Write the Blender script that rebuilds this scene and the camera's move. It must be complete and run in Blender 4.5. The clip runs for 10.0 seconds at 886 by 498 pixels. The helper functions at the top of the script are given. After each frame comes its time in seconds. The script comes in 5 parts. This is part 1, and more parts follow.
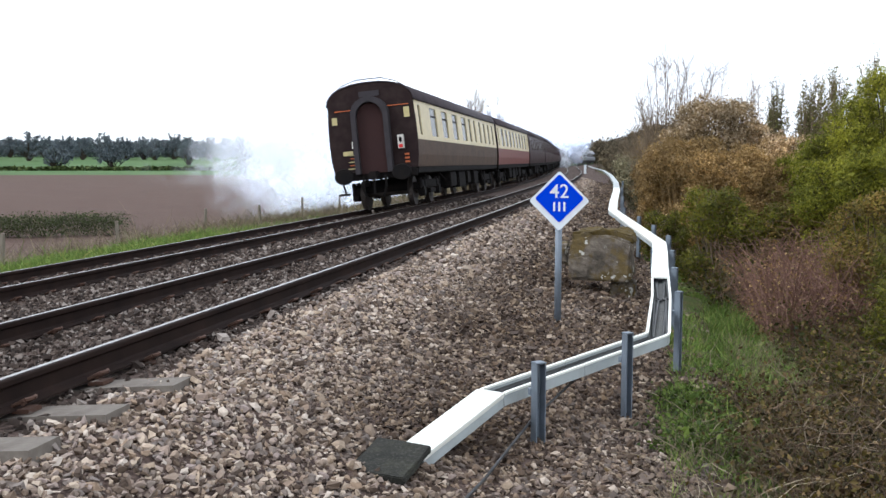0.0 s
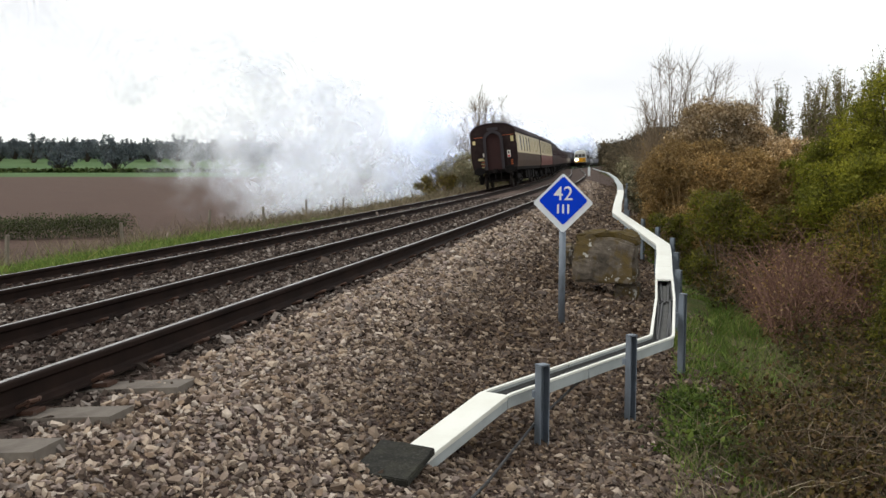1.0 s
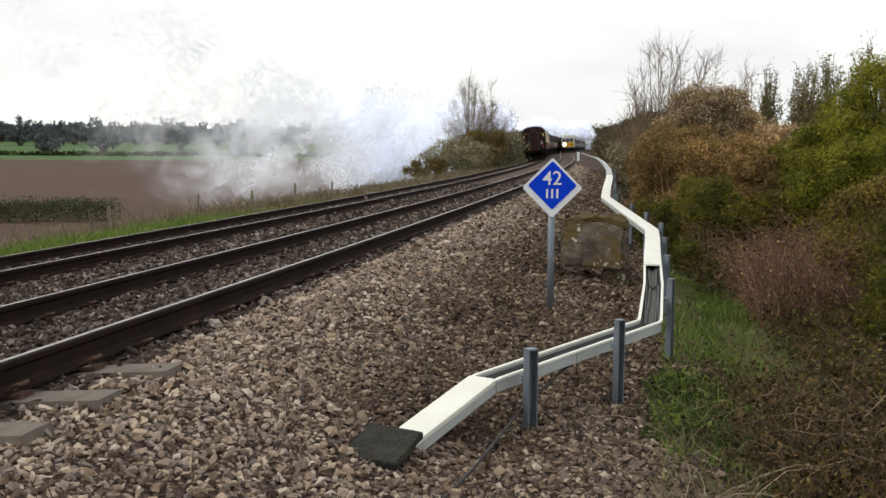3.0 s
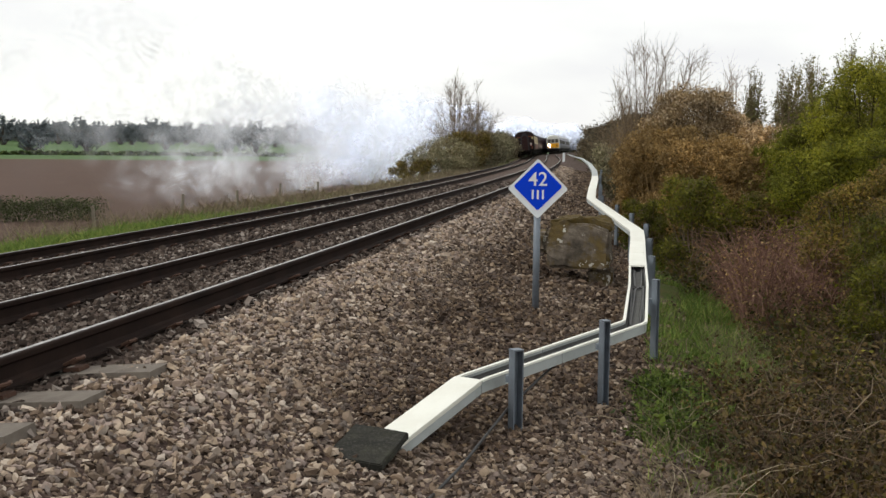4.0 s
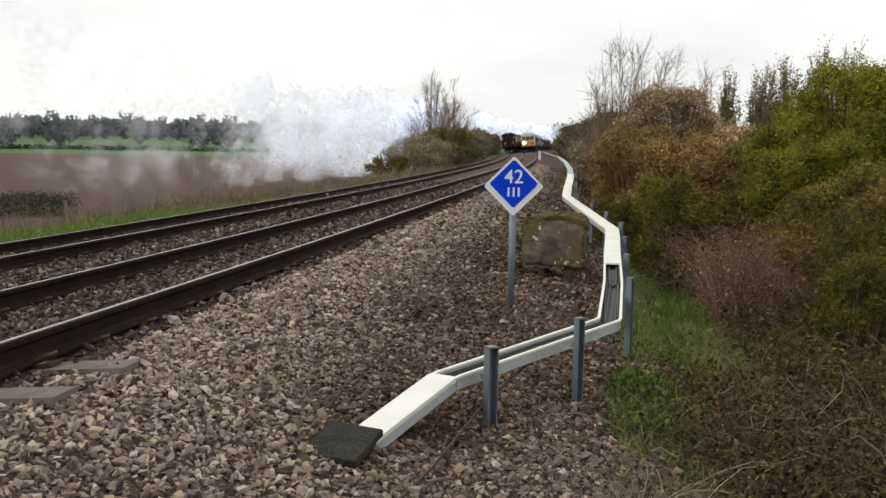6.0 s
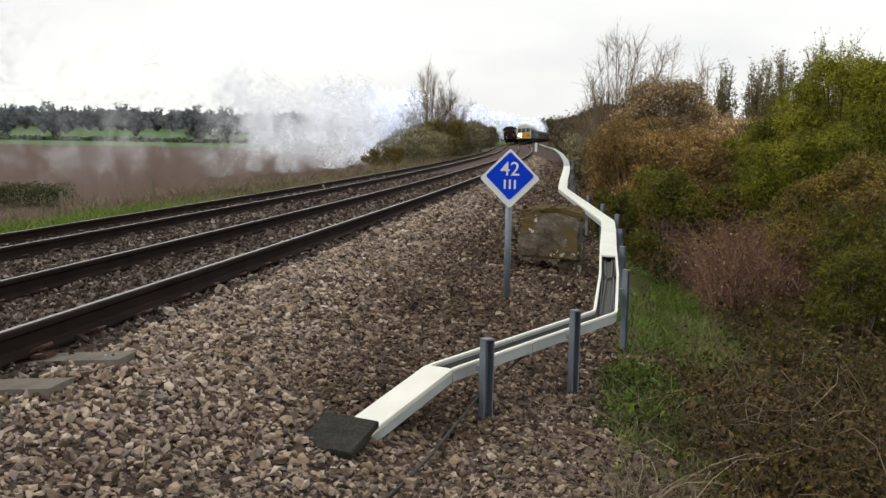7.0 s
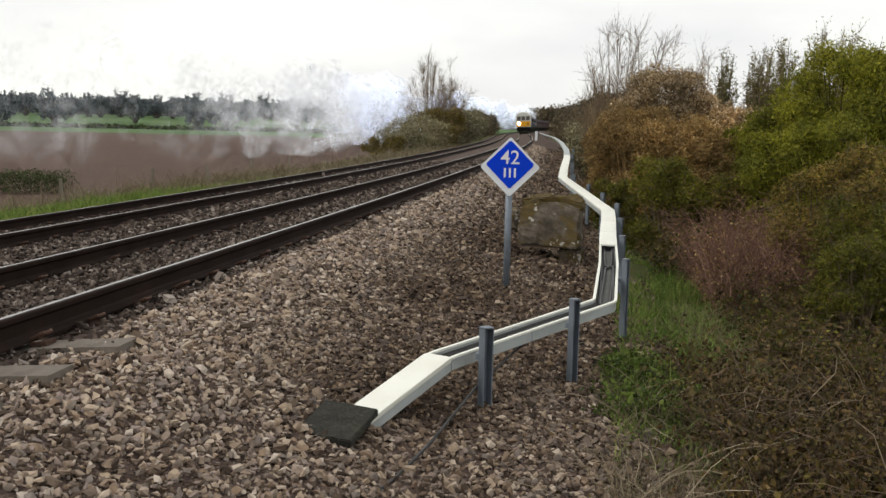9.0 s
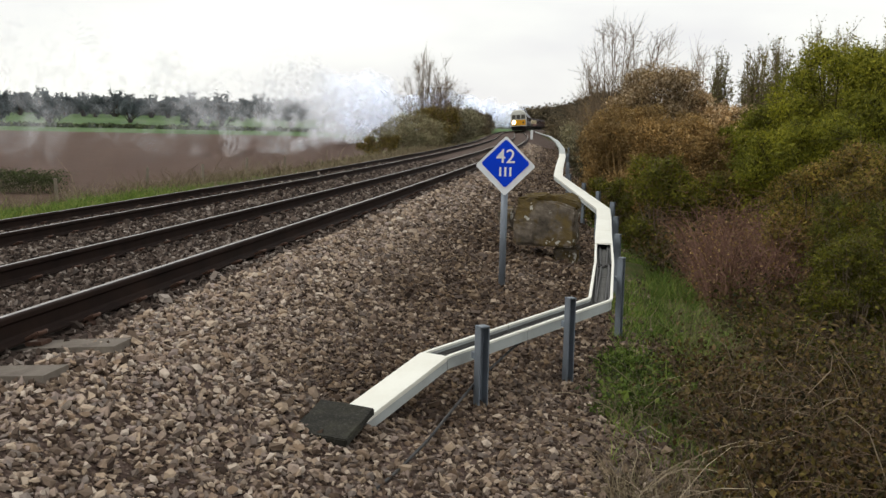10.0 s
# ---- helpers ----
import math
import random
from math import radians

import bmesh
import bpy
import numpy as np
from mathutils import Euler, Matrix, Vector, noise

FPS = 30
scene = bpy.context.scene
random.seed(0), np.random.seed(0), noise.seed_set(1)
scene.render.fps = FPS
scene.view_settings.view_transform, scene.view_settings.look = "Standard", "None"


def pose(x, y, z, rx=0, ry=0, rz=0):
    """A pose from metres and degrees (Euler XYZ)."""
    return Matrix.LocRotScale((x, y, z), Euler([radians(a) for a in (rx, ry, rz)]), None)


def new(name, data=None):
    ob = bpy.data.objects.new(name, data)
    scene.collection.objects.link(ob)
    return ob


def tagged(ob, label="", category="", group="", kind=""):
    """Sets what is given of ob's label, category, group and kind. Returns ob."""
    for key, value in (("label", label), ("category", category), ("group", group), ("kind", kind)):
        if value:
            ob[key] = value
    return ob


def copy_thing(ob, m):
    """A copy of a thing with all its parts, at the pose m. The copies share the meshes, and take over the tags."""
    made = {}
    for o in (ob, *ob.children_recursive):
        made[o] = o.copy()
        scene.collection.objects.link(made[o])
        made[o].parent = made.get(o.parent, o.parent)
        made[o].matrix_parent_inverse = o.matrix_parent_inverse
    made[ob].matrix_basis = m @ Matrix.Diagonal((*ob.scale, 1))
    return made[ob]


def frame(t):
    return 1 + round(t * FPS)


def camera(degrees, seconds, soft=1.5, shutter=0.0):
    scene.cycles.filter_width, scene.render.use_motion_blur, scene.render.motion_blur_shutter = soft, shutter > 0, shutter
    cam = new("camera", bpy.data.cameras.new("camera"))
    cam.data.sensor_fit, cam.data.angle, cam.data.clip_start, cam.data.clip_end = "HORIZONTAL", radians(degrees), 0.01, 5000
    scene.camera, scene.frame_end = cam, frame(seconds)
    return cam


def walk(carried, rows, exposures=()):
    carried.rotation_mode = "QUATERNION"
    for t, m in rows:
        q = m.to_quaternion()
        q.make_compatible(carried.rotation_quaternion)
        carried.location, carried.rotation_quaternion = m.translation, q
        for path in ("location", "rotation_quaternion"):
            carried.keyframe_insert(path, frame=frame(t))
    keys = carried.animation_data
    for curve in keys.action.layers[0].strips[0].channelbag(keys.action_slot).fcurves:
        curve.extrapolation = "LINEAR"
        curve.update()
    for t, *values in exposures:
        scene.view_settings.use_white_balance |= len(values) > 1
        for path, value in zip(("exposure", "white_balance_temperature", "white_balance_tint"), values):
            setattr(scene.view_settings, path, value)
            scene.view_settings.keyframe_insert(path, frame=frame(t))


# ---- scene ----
cam = camera(47.51, 10.0, soft=1.45)
PATH = [
    (0, pose(0, 0, 1.07, 84.98, -0.18, 11.47)),
    (0.5, pose(0, 0, 1.07, 85.09, 0.08, 11.31)),
    (1, pose(0, 0, 1.07, 85.10, -0.21, 11.69)),
    (1.5, pose(0, 0, 1.07, 84.89, -0.51, 11.63)),
    (2, pose(0, 0, 1.07, 84.45, -0.68, 11.53)),
    (3.5, pose(0, 0, 1.07, 84.21, -0.40, 10.74)),
    (4, pose(0, 0, 1.07, 84.26, -0.60, 10.28)),
    (4.5, pose(0, 0, 1.07, 84.14, -0.56, 9.51)),
    (5, pose(0, 0, 1.07, 84.15, -0.89, 8.97)),
    (5.5, pose(0, 0, 1.07, 84.14, -1.04, 8.94)),
    (7, pose(0, 0, 1.07, 83.66, -1.19, 8.72)),
    (7.5, pose(0, 0, 1.07, 83.20, -1.34, 8.51)),
    (8, pose(0, 0, 1.07, 82.91, -1.54, 8.69)),
    (8.5, pose(0, 0, 1.07, 83.10, -1.32, 8.76)),
    (9, pose(0, 0, 1.07, 83.00, -1.39, 8.73)),
    (9.5, pose(0, 0, 1.07, 83.16, -1.28, 8.76)),
    (10, pose(0, 0, 1.07, 82.95, -1.30, 8.47)),
]
EXPOSURES = [(0, 0.52, 5850, 9), (0.5, 0.2, 6200, 8), (1.0, -0.06, 6550, 8), (3.5, -0.12, 6700, 8), (10.0, -0.17, 6750, 8)]
N_COACH = 10
REAR = [29.0, 57.5, 86, 128, 155, 181, 220, 247, 274, 301]
UNIT_Y = [234, 223, 208, 193, 180, 173]
walk(cam, PATH, EXPOSURES)

# ---- world and sun: bright overcast ----
SUN_EL, SUN_ROT = radians(42), radians(242)
world = bpy.data.worlds.new("overcast_sky")
scene.world = world
world.use_nodes = True
wn, wl = world.node_tree.nodes, world.node_tree.links
wn.clear()
sky = wn.new("ShaderNodeTexSky")
sky.sky_type, sky.sun_disc, sky.sun_elevation, sky.sun_rotation = "NISHITA", False, SUN_EL, SUN_ROT
tc = wn.new("ShaderNodeTexCoord")
stretch = wn.new("ShaderNodeMapping")
stretch.inputs["Scale"].default_value = (1.0, 1.0, 3.2)
clouds = wn.new("ShaderNodeTexNoise")
clouds.inputs["Scale"].default_value, clouds.inputs["Detail"].default_value = 2.3, 6
tone = wn.new("ShaderNodeValToRGB")
tone.color_ramp.elements[0].position, tone.color_ramp.elements[0].color = 0.36, (8.3, 8.35, 8.8, 1)
tone.color_ramp.elements[1].position, tone.color_ramp.elements[1].color = 0.60, (10.6, 10.8, 10.6, 1)
mixs = wn.new("ShaderNodeMix")
mixs.data_type = "RGBA"
mixs.inputs["Factor"].default_value = 0.93
back = wn.new("ShaderNodeBackground")
back.inputs["Strength"].default_value = 0.12
wout = wn.new("ShaderNodeOutputWorld")
wl.new(tc.outputs["Generated"], stretch.inputs["Vector"])
wl.new(stretch.outputs["Vector"], clouds.inputs["Vector"])
wl.new(clouds.outputs["Fac"], tone.inputs["Fac"])
wl.new(sky.outputs["Color"], mixs.inputs["A"])
wl.new(tone.outputs["Color"], mixs.inputs["B"])
wl.new(mixs.outputs["Result"], back.inputs["Color"])
wl.new(back.outputs["Background"], wout.inputs["Surface"])
sun = new("sun", bpy.data.lights.new("sun", "SUN"))
sun.data.energy, sun.data.angle, sun.data.color = 1.2, radians(12), (1.0, 0.96, 0.9)
sun.rotation_euler = (radians(48), 0, radians(-62))
scene.cycles.transparent_max_bounces = 256


# ---- materials ----
class Mat:
    """A node material with a Principled shader and short ways to add nodes."""

    def __init__(self, name, rough=0.8, metal=0.0, spec=0.4):
        self.m = bpy.data.materials.new(name)
        self.m.use_nodes = True
        self.n, self.l = self.m.node_tree.nodes, self.m.node_tree.links
        self.b = self.n["Principled BSDF"]
        self.b.inputs["Roughness"].default_value = rough
        self.b.inputs["Metallic"].default_value = metal
        self.b.inputs["Specular IOR Level"].default_value = spec

    def node(self, kind, **props):
        nd = self.n.new(kind)
        for k, v in props.items():
            nd.inputs[k.replace("_", " ")].default_value = v
        return nd

    def coords(self, which="Object", scale=(1, 1, 1)):
        c, mp = self.node("ShaderNodeTexCoord"), self.node("ShaderNodeMapping", Scale=scale)
        self.l.new(c.outputs[which], mp.inputs["Vector"])
        return mp.outputs["Vector"]

    def noise(self, scale, detail=4, rough=0.6, vec=None):
        nd = self.node("ShaderNodeTexNoise", Scale=scale, Detail=detail, Roughness=rough)
        self.l.new(vec or self.coords(), nd.inputs["Vector"])
        return nd.outputs["Fac"]

    def ramp(self, fac, *stops):
        nd = self.node("ShaderNodeValToRGB")
        els = nd.color_ramp.elements
        while len(els) < len(stops):
            els.new(0.5)
        for e, (p, c) in zip(els, stops):
            e.position = p
            e.color = (*c, 1) if len(c) == 3 else c
        self.l.new(fac, nd.inputs["Fac"])
        return nd.outputs["Color"]

    def mix(self, fac, a, b, kind="MIX"):
        nd = self.node("ShaderNodeMix")
        nd.data_type, nd.blend_type = "RGBA", kind
        for sock, v in (("Factor", fac), ("A", a), ("B", b)):
            if isinstance(v, (tuple, float, int)):
                nd.inputs[sock if sock == "Factor" else sock].default_value = v if sock == "Factor" else (*v, 1)
                if sock != "Factor":
                    for s in nd.inputs:
                        if s.type == "RGBA" and s.name == sock:
                            s.default_value = (*v, 1)
            else:
                for s in nd.inputs:
                    if s.name == sock and ((sock == "Factor" and s.type == "VALUE") or s.type == "RGBA"):
                        self.l.new(v, s)
        return [o for o in nd.outputs if o.type == "RGBA"][0]

    def math(self, op, a, b=None):
        nd = self.node("ShaderNodeMath")
        nd.operation = op
        for k, v in enumerate((a, b)):
            if v is None:
                continue
            if isinstance(v, (int, float)):
                nd.inputs[k].default_value = v
            else:
                self.l.new(v, nd.inputs[k])
        return nd.outputs[0]

    def attr(self, name):
        nd = self.node("ShaderNodeAttribute")
        nd.attribute_name = name
        return nd.outputs["Fac"]

    def color(self, out):
        if isinstance(out, tuple):
            self.b.inputs["Base Color"].default_value = (*out, 1)
        else:
            self.l.new(out, self.b.inputs["Base Color"])
        return self

    def rough(self, out):
        self.l.new(out, self.b.inputs["Roughness"])
        return self

    def bump(self, height, strength=0.3, distance=0.01):
        nd = self.node("ShaderNodeBump", Strength=strength, Distance=distance)
        self.l.new(height, nd.inputs["Height"])
        self.l.new(nd.outputs["Normal"], self.b.inputs["Normal"])
        return self


def painted(name, c, rough=0.45, dirt=(0.05, 0.045, 0.04), amount=0.35, scale=3.0, metal=0.0, spec=0.3):
    """Paint or plastic with grime at two scales."""
    m = Mat(name, rough, metal, spec)
    big, fine = m.noise(scale, 5), m.noise(scale * 14, 3)
    f = m.math("MULTIPLY", m.ramp(big, (0.42, (0, 0, 0)), (0.72, (1, 1, 1))), amount)
    base = m.mix(m.math("MULTIPLY", fine, 0.25), c, tuple(0.75 * v for v in c))
    m.color(m.mix(f, base, dirt))
    m.rough(m.ramp(fine, (0.2, (rough * 0.8,) * 3), (0.8, (min(1, rough * 1.25),) * 3)))
    return m.bump(fine, 0.08, 0.004).m


def by_island(name, stops, rough=0.9, grain=30.0, spec=0.25, translucent=0.0, patches=0.0):
    """Many loose pieces, each of its own shade."""
    m = Mat(name, rough, 0, spec)
    g = m.node("ShaderNodeNewGeometry")
    base = m.ramp(g.outputs["Random Per Island"], *stops)
    fine = m.noise(grain, 3)
    oi = m.node("ShaderNodeObjectInfo").outputs["Random"]
    base = m.mix(1.0, base, m.ramp(oi, (0.0, (0.72,) * 3), (1.0, (1.22, 1.18, 1.12))), "MULTIPLY")
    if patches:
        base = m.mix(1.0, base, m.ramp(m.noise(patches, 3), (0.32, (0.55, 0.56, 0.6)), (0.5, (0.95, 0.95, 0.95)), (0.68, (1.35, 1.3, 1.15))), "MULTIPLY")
    m.color(m.mix(0.5, base, m.ramp(fine, (0.25, (0.35,) * 3), (0.75, (1.0,) * 3)), "MULTIPLY"))
    if translucent:
        tr, ms = m.node("ShaderNodeBsdfTranslucent"), m.node("ShaderNodeMixShader")
        m.l.new(base, tr.inputs["Color"])
        ms.inputs[0].default_value = translucent
        m.l.new(m.b.outputs[0], ms.inputs[1])
        m.l.new(tr.outputs[0], ms.inputs[2])
        m.l.new(ms.outputs[0], m.n["Material Output"].inputs["Surface"])
    return m.m


def emit(name, c, strength):
    m = Mat(name, 0.3)
    m.color(c)
    m.b.inputs["Emission Color"].default_value = (*c, 1)
    m.b.inputs["Emission Strength"].default_value = strength
    return m.m


# ---- mesh helpers ----
def link_mesh(name, bm, material, parent=None, label="", smooth=False):
    me = bpy.data.meshes.new(name)
    bm.normal_update()
    bm.to_mesh(me)
    bm.free()
    for mt in (material if isinstance(material, (list, tuple)) else [material]):
        me.materials.append(mt)
    if smooth:
        me.shade_smooth()
    ob = new(name, me)
    ob.parent = parent
    if label:
        ob["label"] = label
    return ob


def part(name, bm, material, parent, label="", smooth=False):
    return link_mesh(name, bm, material, parent, label, smooth)


def arrays(name, verts, faces, material, parent=None, smooth=False):
    """A mesh straight from arrays: verts (n, 3), faces (m, k) with equal k."""
    me = bpy.data.meshes.new(name)
    verts, faces = np.asarray(verts, np.float32), np.asarray(faces, np.int32)
    k = faces.shape[1]
    me.vertices.add(len(verts))
    me.vertices.foreach_set("co", verts.ravel())
    me.loops.add(faces.size)
    me.loops.foreach_set("vertex_index", faces.ravel())
    me.polygons.add(len(faces))
    me.polygons.foreach_set("loop_start", np.arange(0, faces.size, k, dtype=np.int32))
    me.update(calc_edges=True)
    me.materials.append(material)
    if smooth:
        me.shade_smooth()
    else:
        me.shade_flat()
    ob = new(name, me)
    ob.parent = parent
    return ob


def box(bm, x0, x1, y0, y1, z0, z1, bevel=0.0):
    r = bmesh.ops.create_cube(bm, size=1)
    for v in r["verts"]:
        v.co = Vector(((x0 + x1) / 2 + v.co.x * (x1 - x0), (y0 + y1) / 2 + v.co.y * (y1 - y0), (z0 + z1) / 2 + v.co.z * (z1 - z0)))
    if bevel:
        es = list({e for v in r["verts"] for e in v.link_edges})
        bmesh.ops.bevel(bm, geom=es, offset=bevel, segments=2, affect="EDGES")
    return bm


def boxed(*a, bevel=0.0):
    return box(bmesh.new(), *a, bevel=bevel)


def cyl(bm, p0, p1, r0, r1=None, seg=12):
    p0, p1 = Vector(p0), Vector(p1)
    d = p1 - p0
    m = Matrix.Translation((p0 + p1) / 2) @ d.to_track_quat("Z", "Y").to_matrix().to_4x4()
    bmesh.ops.create_cone(bm, cap_ends=True, segments=seg, radius1=r0, radius2=r0 if r1 is None else r1, depth=d.length, matrix=m)
    return bm


def extrude_profile(bm, profile, frames, closed=True, caps=True):
    """Sweep a list of (a, b) along frames of (origin, side, up)."""
    rings = [[bm.verts.new(o + s * a + u * b) for a, b in profile] for o, s, u in frames]
    n = len(profile)
    for r0, r1 in zip(rings, rings[1:]):
        for i in range(n if closed else n - 1):
            bm.faces.new((r0[i], r0[(i + 1) % n], r1[(i + 1) % n], r1[i]))
    if caps and closed:
        bm.faces.new(rings[0][::-1])
        bm.faces.new(rings[-1])
    return bm


# ---- the line of the railway ----
CANT = radians(4.34)
GAUGE = 1.505
NEAR_C, FAR_C = -3.10 - GAUGE / 2, -3.10 - GAUGE - 2.07 - GAUGE / 2


def bend(y):
    """Sideways shift of the line at y: a left-hand curve that straightens out."""
    y = np.clip(np.asarray(y, float), -40, 274.7)
    return -(0.5069e-3 * y**2 - 1.2301e-6 * y**3) + 0.55 * np.exp(-(((y - 105) / 45) ** 2))


def sag(y):
    """The line dips slightly and climbs again in the distance."""
    y = np.asarray(y, float)
    u = np.clip((y - 110) / 130, 0, 1)
    return -0.0028 * y * np.exp(-((y / 75) ** 2)) + 0.22 * u * u * (3 - 2 * u)


def slope_of(y):
    return float(bend(y + 0.5) - bend(y - 0.5))


def rail_z(s):
    """Height of the canted plane through the rail heads."""
    return 0.0759 * (np.asarray(s, float) + 3.10) * 0.98


def on_track(s, y, h=0.0):
    """A pose on the canted track plane: x across, y along, z up from the rail heads."""
    x = float(bend(y)) + s
    turn = Matrix.Rotation(-math.atan(slope_of(y)), 4, "Z") @ Matrix.Rotation(-CANT, 4, "Y")
    return Matrix.Translation((x, y, float(rail_z(s) + sag(y)))) @ turn @ Matrix.Translation((0, 0, h))


# ---- ground ----
PROFILE_S = [-9.9, -9.35, -8.9, -3.4, -2.55, -2.2, -1.6, -0.9, 0.0, 0.7, 1.3, 2.2, 4.0, 8.0, 20.0, 60.0, 500.0]
PROFILE_Z = [-0.86, -0.80, -0.61, -0.20, -0.185, -0.22, -0.43, -0.60, -0.70, -0.86, -0.98, -1.02, -1.0, -0.9, -0.5, 0.5, 6.0]
LEFT_S = [-500, -60, -30, -22, -17, -13.5, -11.5, -9.9]
LEFT_Z = [-3.6, -3.6, -3.5, -3.1, -2.2, -1.35, -0.95, -0.86]
FIELD_R = [0, 60, 180, 260, 340, 420, 900, 2500]
FIELD_Z = [0, 0, 0.9, 2.1, 4.6, 6.5, 10, 26]


def ground_z(s, y):
    s, y = np.asarray(s, float), np.asarray(y, float)
    z = np.where(s < -9.9, np.interp(s, LEFT_S, LEFT_Z), np.interp(s, PROFILE_S, PROFILE_Z))
    z = z + sag(y) * np.clip((14 + s) / 3, 0, 1) * np.clip((6 - s) / 5, 0, 1)
    r = np.hypot(s, y)
    rise = np.interp(r, FIELD_R, FIELD_Z)
    z = z + (0.004 + 0.05 * np.clip((y - 4.7) / 2, 0, 1)) * np.clip(1 - np.abs(s + 2.65) / 0.45, 0, 1)
    return z + rise * np.clip((-s - 14) / 40, 0, 1) + np.interp(y, [60, 400, 900], [0, 0.3, 4.0]) * np.clip((s - 3) / 20, 0, 1)


def xyz(s, y, dz=0.0):
    return np.stack([np.asarray(s, float) + bend(y), np.asarray(y, float), ground_z(s, y) + dz], -1)
# ground sheet
gm = Mat("ground_soil_grass_and_stones", 0.95, 0, 0.15)
gs, gr = gm.attr("across"), gm.attr("away")
big = gm.noise(0.35, 5, 0.6, gm.coords("Object"))
mid = gm.noise(2.2, 5, 0.65)
fine = gm.noise(26, 4, 0.7)
wig = gm.math("ADD", gs, gm.math("MULTIPLY", gm.math("SUBTRACT", mid, 0.5), 1.1))
stone = gm.ramp(fine, (0.3, (0.027, 0.018, 0.015)), (0.5, (0.088, 0.060, 0.050)), (0.72, (0.176, 0.129, 0.105)))
grass = gm.mix(gm.ramp(mid, (0.38, (0, 0, 0)), (0.62, (1, 1, 1))), (0.065, 0.10, 0.02), (0.12, 0.09, 0.045))
grass = gm.mix(0.6, grass, gm.ramp(fine, (0.25, (0.35,) * 3), (0.75, (1.0,) * 3)), "MULTIPLY")
rows_vec = gm.coords("Object", (0.05, 0.6, 0.3))
till = gm.noise(3.0, 6, 0.7, rows_vec)
plough = gm.ramp(till, (0.3, (0.068, 0.042, 0.034)), (0.55, (0.10, 0.064, 0.05)), (0.8, (0.135, 0.092, 0.07)))
crop = gm.ramp(gm.noise(0.05, 5), (0.3, (0.06, 0.115, 0.04)), (0.7, (0.10, 0.155, 0.06)))
is_stone = gm.math("MULTIPLY", gm.math("GREATER_THAN", wig, -9.6), gm.math("LESS_THAN", wig, 0.5))
is_field = gm.math("LESS_THAN", gs, -24.0)
rw = gm.math("ADD", gr, gm.math("MULTIPLY", gm.math("SUBTRACT", gm.noise(0.02, 2), 0.5), 14.0))
is_crop = gm.math("GREATER_THAN", rw, 218.0)
field = gm.mix(is_crop, plough, crop)
col = gm.mix(is_stone, gm.mix(is_field, grass, field), stone)
gm.color(col).bump(gm.math("ADD", fine, gm.math("MULTIPLY", mid, 1.5)), 0.9, 0.03)
GROUND = gm.m


def build_ground():
    sa = np.array(sorted(set(np.round(np.concatenate([np.linspace(-14, 5, 96), np.linspace(-40, -14, 30), np.linspace(5, 30, 26), -np.geomspace(41, 1600, 40), np.geomspace(32, 1600, 36)]), 3))))
    ya = np.concatenate([np.linspace(-60, 0, 16), np.linspace(0.4, 40, 110), np.linspace(41, 120, 60), np.geomspace(122, 2600, 80)])
    S, Y = np.meshgrid(sa, ya)
    P = xyz(S, Y)
    near = np.clip(1 - np.abs(Y - 15) / 60, 0, 1)
    P[..., 2] += np.where((S > 0.5) & (S < 30) | (S < -10) & (S > -22), 1, 0) * near * (0.10 * np.sin(S * 2.3 + Y * 0.7) * np.sin(Y * 1.3 - S) + 0.05 * np.sin(S * 5.1 - Y * 3.3))
    h, w = S.shape
    idx = np.arange(h * w).reshape(h, w)
    faces = np.stack([idx[:-1, :-1], idx[:-1, 1:], idx[1:, 1:], idx[1:, :-1]], -1).reshape(-1, 4)
    ob = arrays("ground", P.reshape(-1, 3), faces, GROUND, smooth=True)
    for name, val in (("across", S), ("away", np.hypot(S, Y))):
        at = ob.data.attributes.new(name, "FLOAT", "POINT")
        at.data.foreach_set("value", val.ravel().astype(np.float32))
    tagged(ob, "embankment of stone ballast with grass verges and ploughed fields", "ground", kind="structure")


build_ground()
# ---- railway track ----
rm = Mat("rusty_rail_steel", 0.75, 0.6, 0.06)
rn, rf = rm.noise(2.5, 4), rm.noise(60, 3)
rm.color(rm.mix(rm.math("MULTIPLY", rf, 0.6), rm.ramp(rn, (0.3, (0.014, 0.009, 0.008)), (0.7, (0.036, 0.021, 0.016))), (0.014, 0.010, 0.009)))
rm.b.inputs["Metallic"].default_value = 0.15
rm.bump(rf, 0.2, 0.003)
RAIL = rm.m
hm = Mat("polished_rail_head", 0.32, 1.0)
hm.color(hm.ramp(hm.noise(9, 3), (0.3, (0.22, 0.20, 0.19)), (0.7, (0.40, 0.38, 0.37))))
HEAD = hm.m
cm = Mat("weathered_sleeper_concrete", 0.9)
cn, cf = cm.noise(7, 6, 0.7), cm.noise(70, 3)
cm.color(cm.mix(cm.math("MULTIPLY", cf, 0.5), cm.ramp(cn, (0.3, (0.085, 0.068, 0.055)), (0.7, (0.205, 0.178, 0.148))), (0.12, 0.10, 0.085)))
cm.bump(cf, 0.5, 0.004)
SLEEPER = cm.m
CLIP = painted("rusty_spring_clip", (0.09, 0.045, 0.03), 0.7, metal=0.3)

RAIL_SIDE = [(0.070, -0.158), (0.070, -0.147), (0.022, -0.133), (0.010, -0.118), (0.010, -0.052), (0.034, -0.036), (0.036, -0.012), (0.031, -0.003), (0.016, 0.0)]


